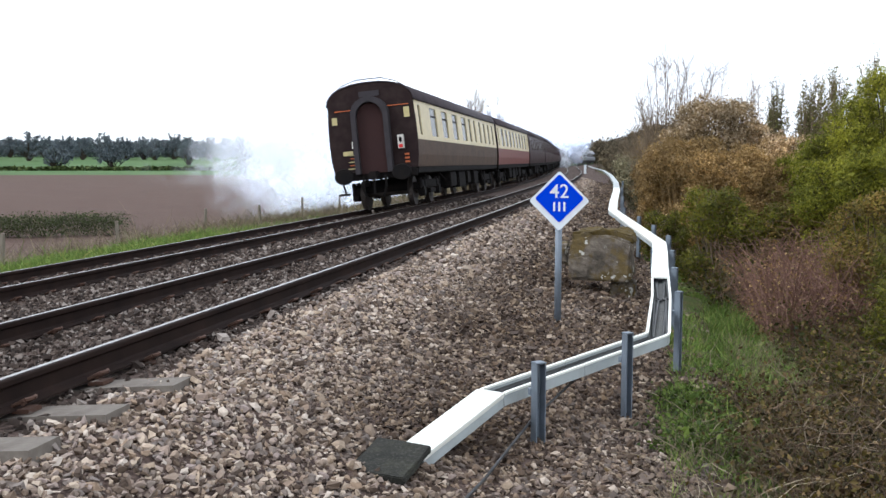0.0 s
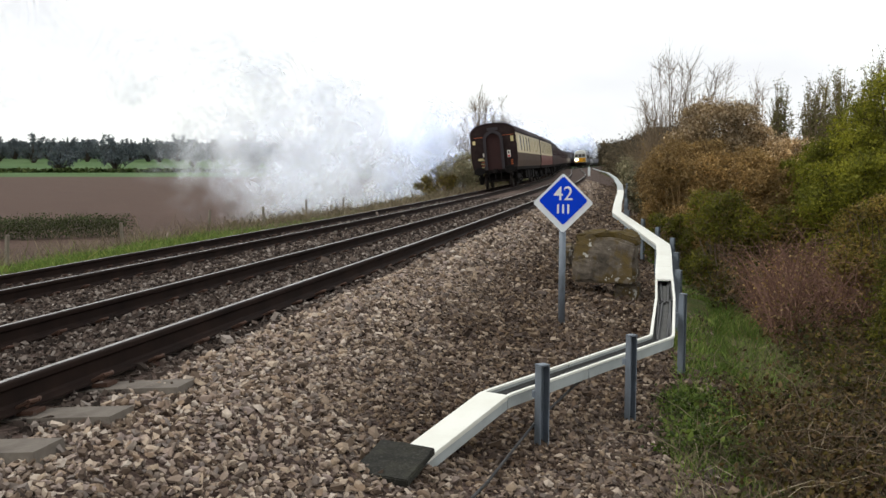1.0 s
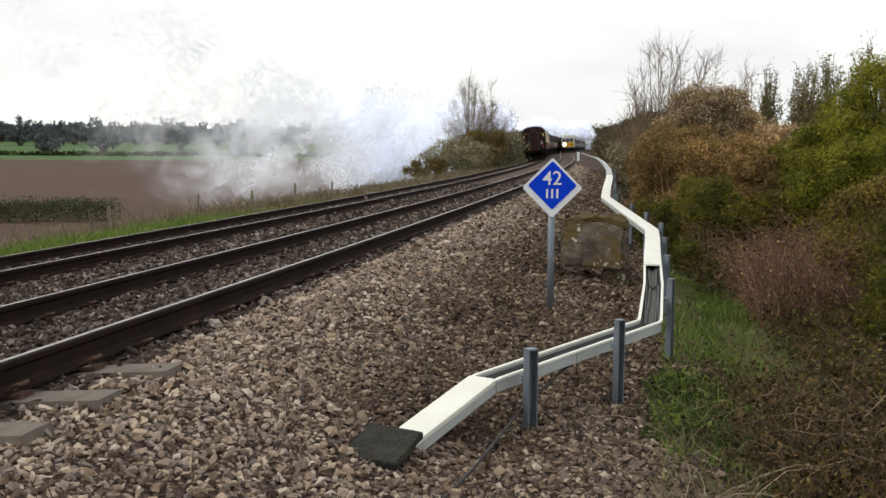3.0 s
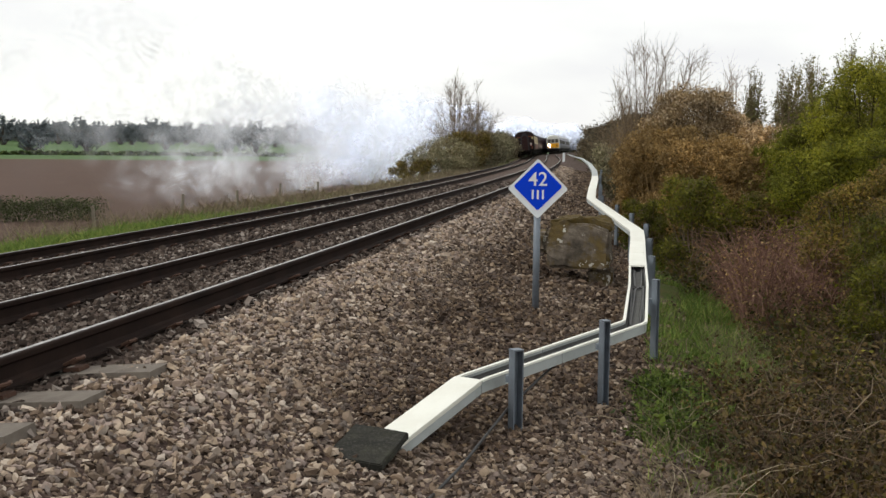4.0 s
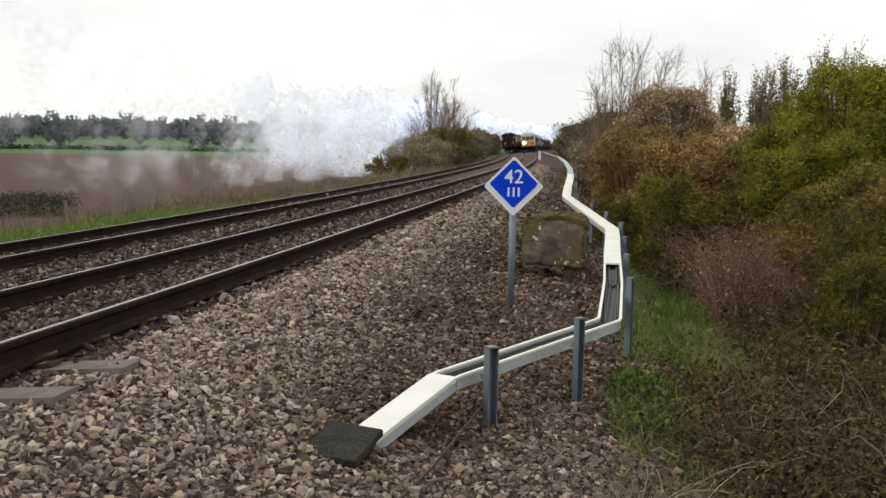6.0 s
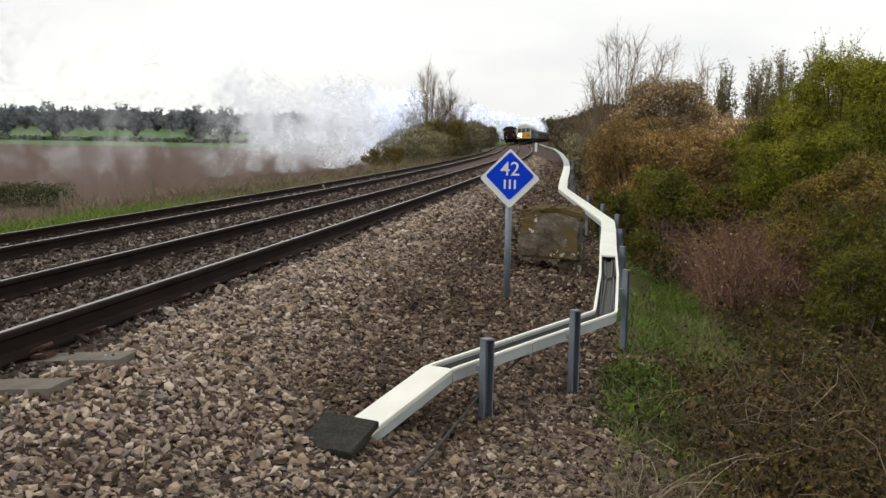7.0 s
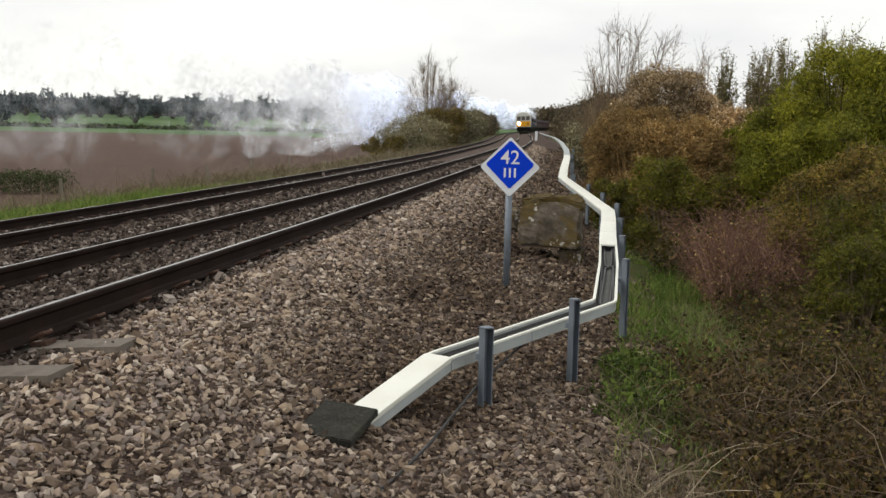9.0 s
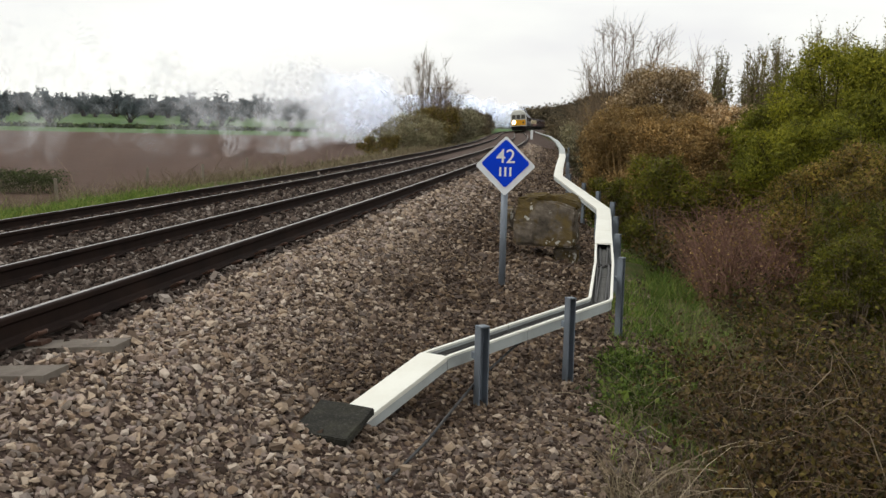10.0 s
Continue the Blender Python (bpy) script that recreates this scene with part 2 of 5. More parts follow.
def build_rail(track, s):
    prof = RAIL_SIDE + [(-a, b) for a, b in RAIL_SIDE[::-1]]
    ys = list(np.arange(-12, 60, 1.5)) + list(np.arange(60, 760, 5.0))
    frames = []
    for y in ys:
        m = on_track(s, y)
        frames.append((m.translation, m.col[0].xyz, m.col[2].xyz))
    bm = extrude_profile(bmesh.new(), prof, frames)
    body = part("rail", bm, RAIL, track, smooth=False)
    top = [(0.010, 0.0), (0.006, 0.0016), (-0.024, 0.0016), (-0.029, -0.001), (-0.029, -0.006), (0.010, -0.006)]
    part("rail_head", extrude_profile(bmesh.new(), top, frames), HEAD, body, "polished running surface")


def sleeper_mesh():
    bm = bmesh.new()
    prof = [(-0.135, -0.2), (-0.115, 0.0), (0.115, 0.0), (0.135, -0.2)]
    stations = [(-1.35, 0.0), (-0.95, 0.0), (-0.45, -0.028), (0.45, -0.028), (0.95, 0.0), (1.35, 0.0)]
    frames = [(Vector((a, 0, -0.168 + dz)), Vector((0, 1, 0)), Vector((0, 0, 1))) for a, dz in stations]
    extrude_profile(bm, prof, frames)
    bmesh.ops.recalc_face_normals(bm, faces=bm.faces)
    me = bpy.data.meshes.new("sleeper")
    bm.to_mesh(me)
    bm.free()
    me.materials.append(SLEEPER)
    return me


def clip_mesh():
    bm = bmesh.new()
    pts = [(0.06, -0.05), (0.13, -0.05), (0.15, 0.0), (0.13, 0.045), (0.075, 0.045), (0.06, 0.015), (0.09, -0.005)]
    for (x0, y0), (x1, y1) in zip(pts, pts[1:]):
        h0, h1 = -0.13 + 0.03 * (x0 > 0.1), -0.13 + 0.03 * (x1 > 0.1)
        cyl(bm, (x0, y0, h0), (x1, y1, h1), 0.011, seg=6)
    box(bm, 0.055, 0.15, -0.055, 0.055, -0.168, -0.146)
    me = bpy.data.meshes.new("rail_clip")
    bm.to_mesh(me)
    bm.free()
    me.materials.append(CLIP)
    return me


def shared(name, me, parent, m):
    ob = new(name, me)
    ob.parent = parent
    ob.matrix_local = m
    return ob


def build_track(c, label, first, y1):
    track = new("railway_track")
    tagged(track, label, "railway track", "two parallel running lines", "structure")
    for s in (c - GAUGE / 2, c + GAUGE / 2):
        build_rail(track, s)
    sm, km = sleeper_mesh(), clip_mesh()
    rnd = random.Random(int(-c * 10))
    y = first
    while y < y1:
        m = on_track(c, y)
        sl = shared("sleeper", sm, track, m @ pose(rnd.uniform(-.02, .02), 0, rnd.uniform(-.012, .006) - 0.022 * min(1.0, max(0.0, y - 4.6)), 0, 0, rnd.uniform(-.8, .8)))
        if y < 26:
            for side in (-1, 1):
                for face in (0, 180):
                    shared("rail_clip", km, sl, pose(side * GAUGE / 2, 0, 0, 0, 0, face))
        y += 0.65
    return track


def build_tracks():
    build_track(NEAR_C, "canted track with rusty rails on concrete sleepers, beside stone ballast", 4.41 - 0.65 * 23, 62)
    build_track(FAR_C, "canted track with rusty rails on concrete sleepers, beside grass verge", 6.3 - 0.65 * 26, 62)


build_tracks()
# ---- milepost sign, cable trough, concrete block ----
GALV = painted("galvanised_steel", (0.19, 0.22, 0.26), 0.5, (0.11, 0.12, 0.13), 0.5, 5, 0.4)
SIGNWHITE = painted("sign_white_enamel", (0.72, 0.75, 0.78), 0.4, (0.45, 0.45, 0.42), 0.25, 6)
SIGNBLUE = painted("sign_blue_enamel", (0.002, 0.045, 0.60), 0.75, (0.004, 0.04, 0.45), 0.3, 8)
SIGNBLUE.node_tree.nodes["Principled BSDF"].inputs["Specular IOR Level"].default_value = 0.1
CREAM = painted("cream_plastic_cover", (0.80, 0.80, 0.73), 0.5, (0.60, 0.58, 0.49), 0.35, 4)
TROUGH = painted("grey_white_plastic_trough", (0.40, 0.43, 0.43), 0.5, (0.20, 0.20, 0.18), 0.45, 5)
INNER = painted("dark_trough_inside", (0.10, 0.10, 0.095), 0.8, (0.06, 0.055, 0.05), 0.7, 8)
CABLE = painted("black_cable_sheath", (0.03, 0.03, 0.032), 0.5, (0.10, 0.09, 0.08), 0.4, 9)


def text_mesh(body, size, material, parent, m, name):
    cu = bpy.data.curves.new(name, "FONT")
    cu.body, cu.size, cu.align_x, cu.align_y, cu.extrude, cu.offset = body, size, "CENTER", "CENTER", 0.0015, 0.0008
    tmp = bpy.data.objects.new(name + "_curve", cu)
    me = bpy.data.meshes.new_from_object(tmp)
    me.name = name
    bpy.data.objects.remove(tmp)
    me.materials.append(material)
    ob = new(name, me)
    ob.parent = parent
    ob.matrix_local = m
    return ob


def diamond(half, y0, y1):
    bm = bmesh.new()
    pts = [(0, -half), (half, 0), (0, half), (-half, 0)]
    extrude_profile(bm, pts, [(Vector((0, y, 0)), Vector((1, 0, 0)), Vector((0, 0, 1))) for y in (y0, y1)])
    bmesh.ops.recalc_face_normals(bm, faces=bm.faces)
    es = [e for e in bm.edges if abs(e.verts[0].co.y - e.verts[1].co.y) > 1e-4]
    bmesh.ops.bevel(bm, geom=es, offset=0.012, segments=3, affect="EDGES")
    return bm


def build_sign():
    root = new("milepost_sign")
    root.matrix_basis = pose(-0.906, 10.6, -0.60, 0, 0, 7)
    tagged(root, "blue diamond milepost sign with white border on grey post in ballast", "milepost sign")
    bm = bmesh.new()
    cyl(bm, (0, 0, -0.25), (0, 0, 1.25), 0.036, seg=16)
    part("post", bm, GALV, root, "galvanised tube post", True)
    plate = part("plate", diamond(0.315, -0.050, -0.044), SIGNWHITE, root, "white-bordered diamond plate")
    plate.matrix_local = pose(0, 0, 1.254)
    part("blue_face", diamond(0.256, -0.0545, -0.0505), SIGNBLUE, plate, "blue diamond face").location = (0, 0, 0.026)
    text_mesh("42", 0.205, SIGNWHITE, plate, pose(0, -0.056, 0.094, 90, 0, 0), "numerals")
    for dx in (-0.053, 0, 0.053):
        part("quarter_bar", boxed(dx - 0.0105, dx + 0.0105, -0.0575, -0.055, -0.108, -0.012), SIGNWHITE, plate)
    for z in (1.13, 1.24):
        part("clamp", boxed(-0.045, 0.045, -0.043, 0.042, z - 0.012, z + 0.012, bevel=0.003), GALV, root)


build_sign()


def smooth_path(pts, n=10):
    """Points along a path with short rounded corners."""
    out = [Vector(pts[0])]
    for a, b, c in zip(pts, pts[1:], pts[2:]):
        a, b, c = Vector(a), Vector(b), Vector(c)
        r = min(0.06, (a - b).length * 0.4, (c - b).length * 0.4)
        p, q = b + (a - b).normalized() * r, b + (c - b).normalized() * r
        for k in range(5):
            t = k / 4
            out.append(p * (1 - t) ** 2 + b * 2 * t * (1 - t) + q * t * t)
    out.append(Vector(pts[-1]))
    return out


def path_frames(pts):
    fr = []
    for i, p in enumerate(pts):
        d = (pts[min(i + 1, len(pts) - 1)] - pts[max(i - 1, 0)]).normalized()
        side = d.cross(Vector((0, 0, 1))).normalized()
        fr.append((p, side, side.cross(d).normalized()))
    return fr


TROUGH_PATH = [(-1.219, 5.12, -0.504), (-0.903, 5.97, -0.336), (-0.529, 6.74, -0.32), (0.104, 7.85, -0.261), (0.15, 9.75, -0.215), (0.157, 11.6, -0.148), (0.176, 13.2, -0.096), (0.175, 14.3, -0.066), (-0.704, 21.4, 0.037), (-0.781, 24.4, 0.109), (-0.856, 29.0, 0.235), (-1.105, 36.5, 0.301), (-1.84, 52.0, 0.344), (-3.412, 80.0, 0.343), (-6.079, 118.0, 0.279), (-9.418, 165.0, 0.272)]
W, HT = 0.088, 0.072


def along(path, a, b):
    """The stretch of a path between the distances a and b."""
    out, run = [], 0.0
    for p, q in zip(path, path[1:]):
        L = (q - p).length
        for d, only in ((a, True), (b, True)):
            if run <= d < run + L:
                out.append((d, p.lerp(q, (d - run) / L)))
        if a < run < b:
            out.append((run, p.copy()))
        run += L
    out.sort(key=lambda e: e[0])
    return [p for d, p in out]


def build_trough():
    root = new("cable_trough")
    tagged(root, "pale raised cable trough on steel posts, partly uncovered with cables inside", "cable trough")
    path = smooth_path(TROUGH_PATH)
    total = sum((q - p).length for p, q in zip(path, path[1:]))
    cuts = [0.0, 0.91, 1.9, 3.05, 4.4, 6.08, 7.1, 8.2]
    while cuts[-1] < 34:
        cuts.append(cuts[-1] + 1.2)
    cuts += [44, 58, 80, total - 0.02]
    chan = [(-W, 0), (-W, -HT), (W, -HT), (W, 0), (W - 0.012, 0), (W - 0.012, -HT + 0.012), (-W + 0.012, -HT + 0.012), (-W + 0.012, 0)]
    for a, b in zip(cuts, cuts[1:]):
        fr = path_frames(along(path, a + 0.005, b - 0.005))
        ch = part("channel", extrude_profile(bmesh.new(), chan, fr), TROUGH, root)
        for sgn in (-1, 1):
            lip = [(sgn * (W - 0.016), -0.002), (sgn * (W + 0.007), -0.002), (sgn * (W + 0.007), 0.012), (sgn * (W - 0.016), 0.012)]
            if 0.9 < a < 5.4:
                bm = extrude_profile(bmesh.new(), lip, fr)
                bmesh.ops.recalc_face_normals(bm, faces=bm.faces)
                part("lip", bm, CREAM, ch, "cream plastic lip")
        if a < 0.9 or a > 5.4:
            lid = [(-W - 0.007, 0.003), (-W - 0.007, 0.016), (-W + 0.02, 0.020), (W - 0.02, 0.020), (W + 0.007, 0.016), (W + 0.007, 0.003), (W + 0.003, -0.015), (W + 0.001, -0.015), (W + 0.001, 0.003), (-W - 0.001, 0.003), (-W - 0.001, -0.015), (-W - 0.003, -0.015)]
            part("cover", extrude_profile(bmesh.new(), lid, fr), CREAM if a < 25 else TROUGH, root, "cream plastic cover" if a < 25 else "weathered grey cover")
        if 0.9 < a < 5.4:
            w1 = W - 0.013
            floor = [(-w1, -0.02), (-w1, -HT + 0.0125), (w1, -HT + 0.0125), (w1, -0.02), (w1 - 0.004, -0.02), (w1 - 0.006, -HT + 0.02), (-w1 + 0.006, -HT + 0.02), (-w1 + 0.004, -0.02)]
            # Thin dark U-shaped liner covering the channel's floor and inner walls.
            part("grime", extrude_profile(bmesh.new(), floor, fr), INNER, ch, "dark liner on the floor and inner walls of the trough")
    for k, off in enumerate((-0.05, -0.02, 0.03, 0.055)):
        fr = path_frames(along(path, 0.88, 6.3))
        ring = [(0.011 * math.cos(a), 0.011 * math.sin(a)) for a in np.linspace(0, 2 * math.pi, 7)[:-1]]
        fr2 = [(o + s * (off + 0.018 * math.sin(i * 1.1 + k * 2)) + u * (-HT + 0.03 + 0.012 * k * 0.5), s, u) for i, (o, s, u) in enumerate(fr)]
        part("cable", extrude_profile(bmesh.new(), ring, fr2), CABLE, root, "black cable lying in the trough", True)


build_trough()


def post_mesh(x, y, z0, z1, w, turn, name="trough_post"):
    """A galvanised channel post."""
    root_bm = bmesh.new()
    t = 0.007
    prof = [(-w / 2, -w / 2), (w / 2, -w / 2), (w / 2, w / 2), (w / 2 - t, w / 2), (w / 2 - t, -w / 2 + t), (-w / 2 + t, -w / 2 + t), (-w / 2 + t, w / 2), (-w / 2, w / 2)]
    extrude_profile(root_bm, prof, [(Vector((0, 0, h)), Vector((1, 0, 0)), Vector((0, 1, 0))) for h in (z0 - 0.3, z1)])
    bmesh.ops.recalc_face_normals(root_bm, faces=root_bm.faces)
    ob = link_mesh(name, root_bm, GALV)
    ob.matrix_basis = pose(x, y, 0, 0, 0, turn)
    tagged(ob, "galvanised steel channel post holding the cable trough", "post", "posts along the cable trough")
    cap = bmesh.new()
    box(cap, -w / 2 - 0.003, w / 2 + 0.003, -w / 2 - 0.003, w / 2 + 0.003, z1 + 0.001, z1 + 0.012, 0.003)
    part("cap", cap, GALV, ob)
    br = bmesh.new()
    box(br, -w / 2 - 0.004, w / 2 + 0.004, -w / 2 - 0.03, -w / 2 - 0.001, z1 - 0.2, z1 - 0.16)
    part("bracket", br, GALV, ob)
    return ob


for px, py, pz0, pz1, pw, pt in [(-0.625, 6.03, -0.66, -0.158, 0.066, -143), (-0.112, 6.95, -0.76, -0.112, 0.056, -143), (0.288, 8.95, -0.93, -0.07, 0.052, -120), (0.316, 11.4, -1.0, -0.117, 0.06, -110), (0.33, 13.2, -1.0, -0.078, 0.06, -110), (0.306, 14.5, -1.0, 0.017, 0.06, -110), (0.114, 16.6, -0.9, 0.033, 0.06, -120), (-0.14, 19.0, -0.9, 0.036, 0.06, -120), (-0.483, 22.0, -0.85, 0.06, 0.06, -110), (-0.59, 25.0, -0.85, 0.2, 0.06, -110), (-0.72, 29.5, -0.85, 0.304, 0.06, -110), (-0.85, 36.0, -0.9, 0.354, 0.06, -110)]:
    post_mesh(px, py, pz0, pz1, pw, pt)

# slab at the low end
sm_ = Mat("dark_mossy_concrete", 0.95)
sn, sf = sm_.noise(9, 6, 0.7), sm_.noise(80, 4, 0.7)
sm_.color(sm_.mix(sm_.ramp(sf, (0.52, (0, 0, 0)), (0.70, (0.7,) * 3)), sm_.ramp(sn, (0.3, (0.006, 0.006, 0.005)), (0.55, (0.018, 0.017, 0.012)), (0.75, (0.038, 0.037, 0.022))), (0.075, 0.072, 0.06)))
sm_.bump(sf, 0.6, 0.006)
def slab_mesh():
    """A thin paver with chipped edges."""
    bm = boxed(-0.155, 0.155, -0.18, 0.18, -0.024, 0.020, bevel=0.006)
    bmesh.ops.subdivide_edges(bm, edges=[e for e in bm.edges if e.calc_length() > 0.1], cuts=9, use_grid_fill=True)
    for v in bm.verts:
        q = v.co * 14
        v.co += Vector((noise.noise(q) * 0.006, noise.noise(q + Vector((5, 0, 0))) * 0.006, noise.noise(q + Vector((0, 5, 0))) * 0.004))
    return bm


slab = link_mesh("concrete_slab", slab_mesh(), sm_.m)
slab.matrix_basis = pose(-1.275, 4.935, -0.474, 12, 3.0, -10)
tagged(slab, "dark mossy concrete slab on the ballast at the trough end", "concrete slab")

bmat = Mat("lichened_concrete", 0.92)
bn, bf, bl = bmat.noise(4.5, 7, 0.7), bmat.noise(45, 5, 0.7), bmat.noise(8, 3)
c0 = bmat.ramp(bn, (0.32, (0.035, 0.028, 0.02)), (0.5, (0.13, 0.105, 0.08)), (0.68, (0.24, 0.20, 0.16)))
c0 = bmat.mix(bmat.ramp(bmat.noise(3.1, 5, 0.7), (0.47, (0, 0, 0)), (0.58, (0.9,) * 3)), c0, (0.115, 0.075, 0.014))
c0 = bmat.mix(bmat.ramp(bl, (0.64, (0, 0, 0)), (0.66, (1, 1, 1))), c0, (0.55, 0.53, 0.48))
bmat.color(bmat.mix(bmat.math("MULTIPLY", bf, 0.4), c0, (0.07, 0.06, 0.05))).bump(bf, 0.7, 0.012)


MOSSY = painted("yellow_moss_on_concrete", (0.085, 0.058, 0.014), 0.95, (0.05, 0.04, 0.03), 0.8, 7)


def build_block():
    root = new("concrete_headwall")
    root.matrix_basis = pose(-0.575, 13.2, -0.455, 0, 0, -3)
    tagged(root, "old lichen-stained concrete culvert headwall set in the ballast bank", "headwall")
    def rough(bm, cuts, big, small, arch=0.0):
        bmesh.ops.subdivide_edges(bm, edges=[e for e in bm.edges if e.calc_length() > 0.12], cuts=cuts, use_grid_fill=True)
        for v in bm.verts:
            q = v.co.copy()
            k = Vector((noise.noise(q * 5), noise.noise(q * 5 + Vector((9, 0, 0))), noise.noise(q * 4 + Vector((0, 7, 0)))))
            f = Vector((noise.noise(q * 23), noise.noise(q * 23 + Vector((9, 0, 0))), noise.noise(q * 23 + Vector((0, 7, 0)))))
            v.co += k * big + f * small
            if q.z > 0.3:
                v.co.z -= arch * abs(q.x / 0.42) ** 2.2
        return bm

    part("wall", rough(boxed(-0.40, 0.40, -0.10, 0.55, -0.02, 0.56, bevel=0.03), 11, 0.03, 0.012, 0.07), bmat.m, root, "stained concrete face")
    part("coping", rough(boxed(-0.37, 0.41, -0.02, 0.56, 0.54, 0.64, bevel=0.02), 11, 0.05, 0.03, 0.06), MOSSY, root, "mossy crumbling top")
    part("side_stone", rough(boxed(-0.63, -0.42, 0.02, 0.45, 0.17, 0.44, bevel=0.04), 5, 0.05, 0.02), bmat.m, root, "darker side stone")
    part("footing", rough(boxed(0.10, 0.44, 0.05, 0.5, -0.35, -0.05, bevel=0.03), 5, 0.04, 0.02), bmat.m, root)


build_block()


def build_rod():
    bm = bmesh.new()
    pts = [Vector((-0.99, 4.02, -0.625)), Vector((-0.93, 4.33, -0.60)), Vector((-0.870, 4.62, -0.595)), Vector((-0.80, 5.05, -0.58)), Vector((-0.74, 5.60, -0.56)), Vector((-0.665, 6.12, -0.52)), Vector((-0.45, 6.9, -0.42))]
    for p, q in zip(pts, pts[1:]):
        cyl(bm, p, q, 0.0085, seg=8)
    ob = link_mesh("old_cable", bm, CABLE, None, "", True)
    tagged(ob, "dark old cable lying on the ballast beside a post", "cable")


build_rod()
marker = link_mesh("marker_post", boxed(-0.12, 0.12, -0.12, 0.12, -0.4, 1.0, bevel=0.03), SIGNWHITE)
marker.matrix_basis = pose(-6.1, 101.0, -0.30, 0, 0, 8)
tagged(marker, "short white marker post beside the far cable trough", "marker post")
# ---- steam charter train and diesel unit ----
UMBER = painted("umber_coach_paint", (0.095, 0.062, 0.045), 0.55, (0.03, 0.025, 0.022), 0.5, 2, spec=0.06)
ENDBLK = painted("sooty_coach_end", (0.024, 0.015, 0.015), 0.7, (0.055, 0.04, 0.034), 0.4, 3, spec=0.06)
COACHCREAM = painted("cream_coach_paint", (0.60, 0.50, 0.29), 0.45, (0.36, 0.28, 0.17), 0.35, 2)
MAROON = painted("maroon_coach_paint", (0.16, 0.035, 0.025), 0.5, (0.06, 0.02, 0.018), 0.4, 2)
DARKMAROON = painted("dark_lake_coach_paint", (0.045, 0.023, 0.025), 0.5, (0.04, 0.02, 0.018), 0.4, 2, spec=0.06)
ROOFGREY = painted("grey_coach_roof", (0.075, 0.062, 0.068), 0.75, (0.035, 0.03, 0.03), 0.5, 1.5, spec=0.06)
UNDER = painted("grimy_underframe", (0.010, 0.009, 0.009), 0.9, (0.024, 0.019, 0.016), 0.5, 4, spec=0.06)
GANGWAY = painted("brown_gangway_door", (0.042, 0.022, 0.021), 0.8, (0.03, 0.02, 0.02), 0.4, 3, spec=0.06)
GREYTRIM = painted("grey_gangway_rubber", (0.05, 0.044, 0.048), 0.8, (0.025, 0.025, 0.025), 0.5, 4, spec=0.06)
LABELW = painted("white_label", (0.7, 0.66, 0.6), 0.5)
YELLOWL = painted("yellowed_label", (0.55, 0.46, 0.22), 0.5)
REDL = painted("red_lamp_panel", (0.62, 0.03, 0.025), 0.4)
ORANGE = painted("orange_line_paint", (0.45, 0.11, 0.03), 0.5)
gl = Mat("dark_window_glass", 0.2, 0, 0.12)
gl.color(gl.ramp(gl.noise(0.7, 2), (0.3, (0.03, 0.03, 0.032)), (0.7, (0.13, 0.12, 0.10))))
GLASS = gl.m
STEEL = painted("worn_wheel_steel", (0.07, 0.06, 0.055), 0.5, (0.03, 0.025, 0.02), 0.5, 5, 0.5, spec=0.06)

CL = 19.66
GUT, BOT, TOP, HALF = 3.17, 1.18, 3.76, 1.345


def body_section():
    """Half-outline of a coach body from the foot to the roof ridge."""
    side = [(HALF - 0.07, BOT), (HALF - 0.02, BOT + 0.35), (HALF, BOT + 0.8), (HALF - 0.01, BOT + 1.3), (HALF - 0.05, GUT)]
    roof = [((HALF - 0.05) * math.cos(a) ** 0.85, GUT + 0.02 + (TOP - GUT - 0.02) * math.sin(a)) for a in np.linspace(0.06, math.pi / 2, 9)[:-1]] + [(0.0, TOP)]
    return side, roof


def sweep(bm, pts, ys, closed=False):
    rings = [[bm.verts.new((x, y, z)) for x, z in pts] for y in ys]
    n = len(pts)
    for a, b in zip(rings, rings[1:]):
        for i in range(n - 1 if not closed else n):
            bm.faces.new((a[i], a[(i + 1) % n], b[(i + 1) % n], b[i]))
    return rings


def wheelset(bogie, y):
    ws = bmesh.new()
    cyl(ws, (-0.95, y, 0.46), (0.95, y, 0.46), 0.08, seg=10)
    w = part("wheelset", ws, STEEL, bogie)
    for sx in (-1, 1):
        bm = bmesh.new()
        cyl(bm, (sx * 0.69, y, 0.46), (sx * 0.82, y, 0.46), 0.455, seg=28)
        cyl(bm, (sx * 0.67, y, 0.46), (sx * 0.695, y, 0.46), 0.485, seg=28)
        cyl(bm, (sx * 0.82, y, 0.46), (sx * 0.835, y, 0.46), 0.30, 0.2, seg=20)
        part("wheel", bm, STEEL, w)


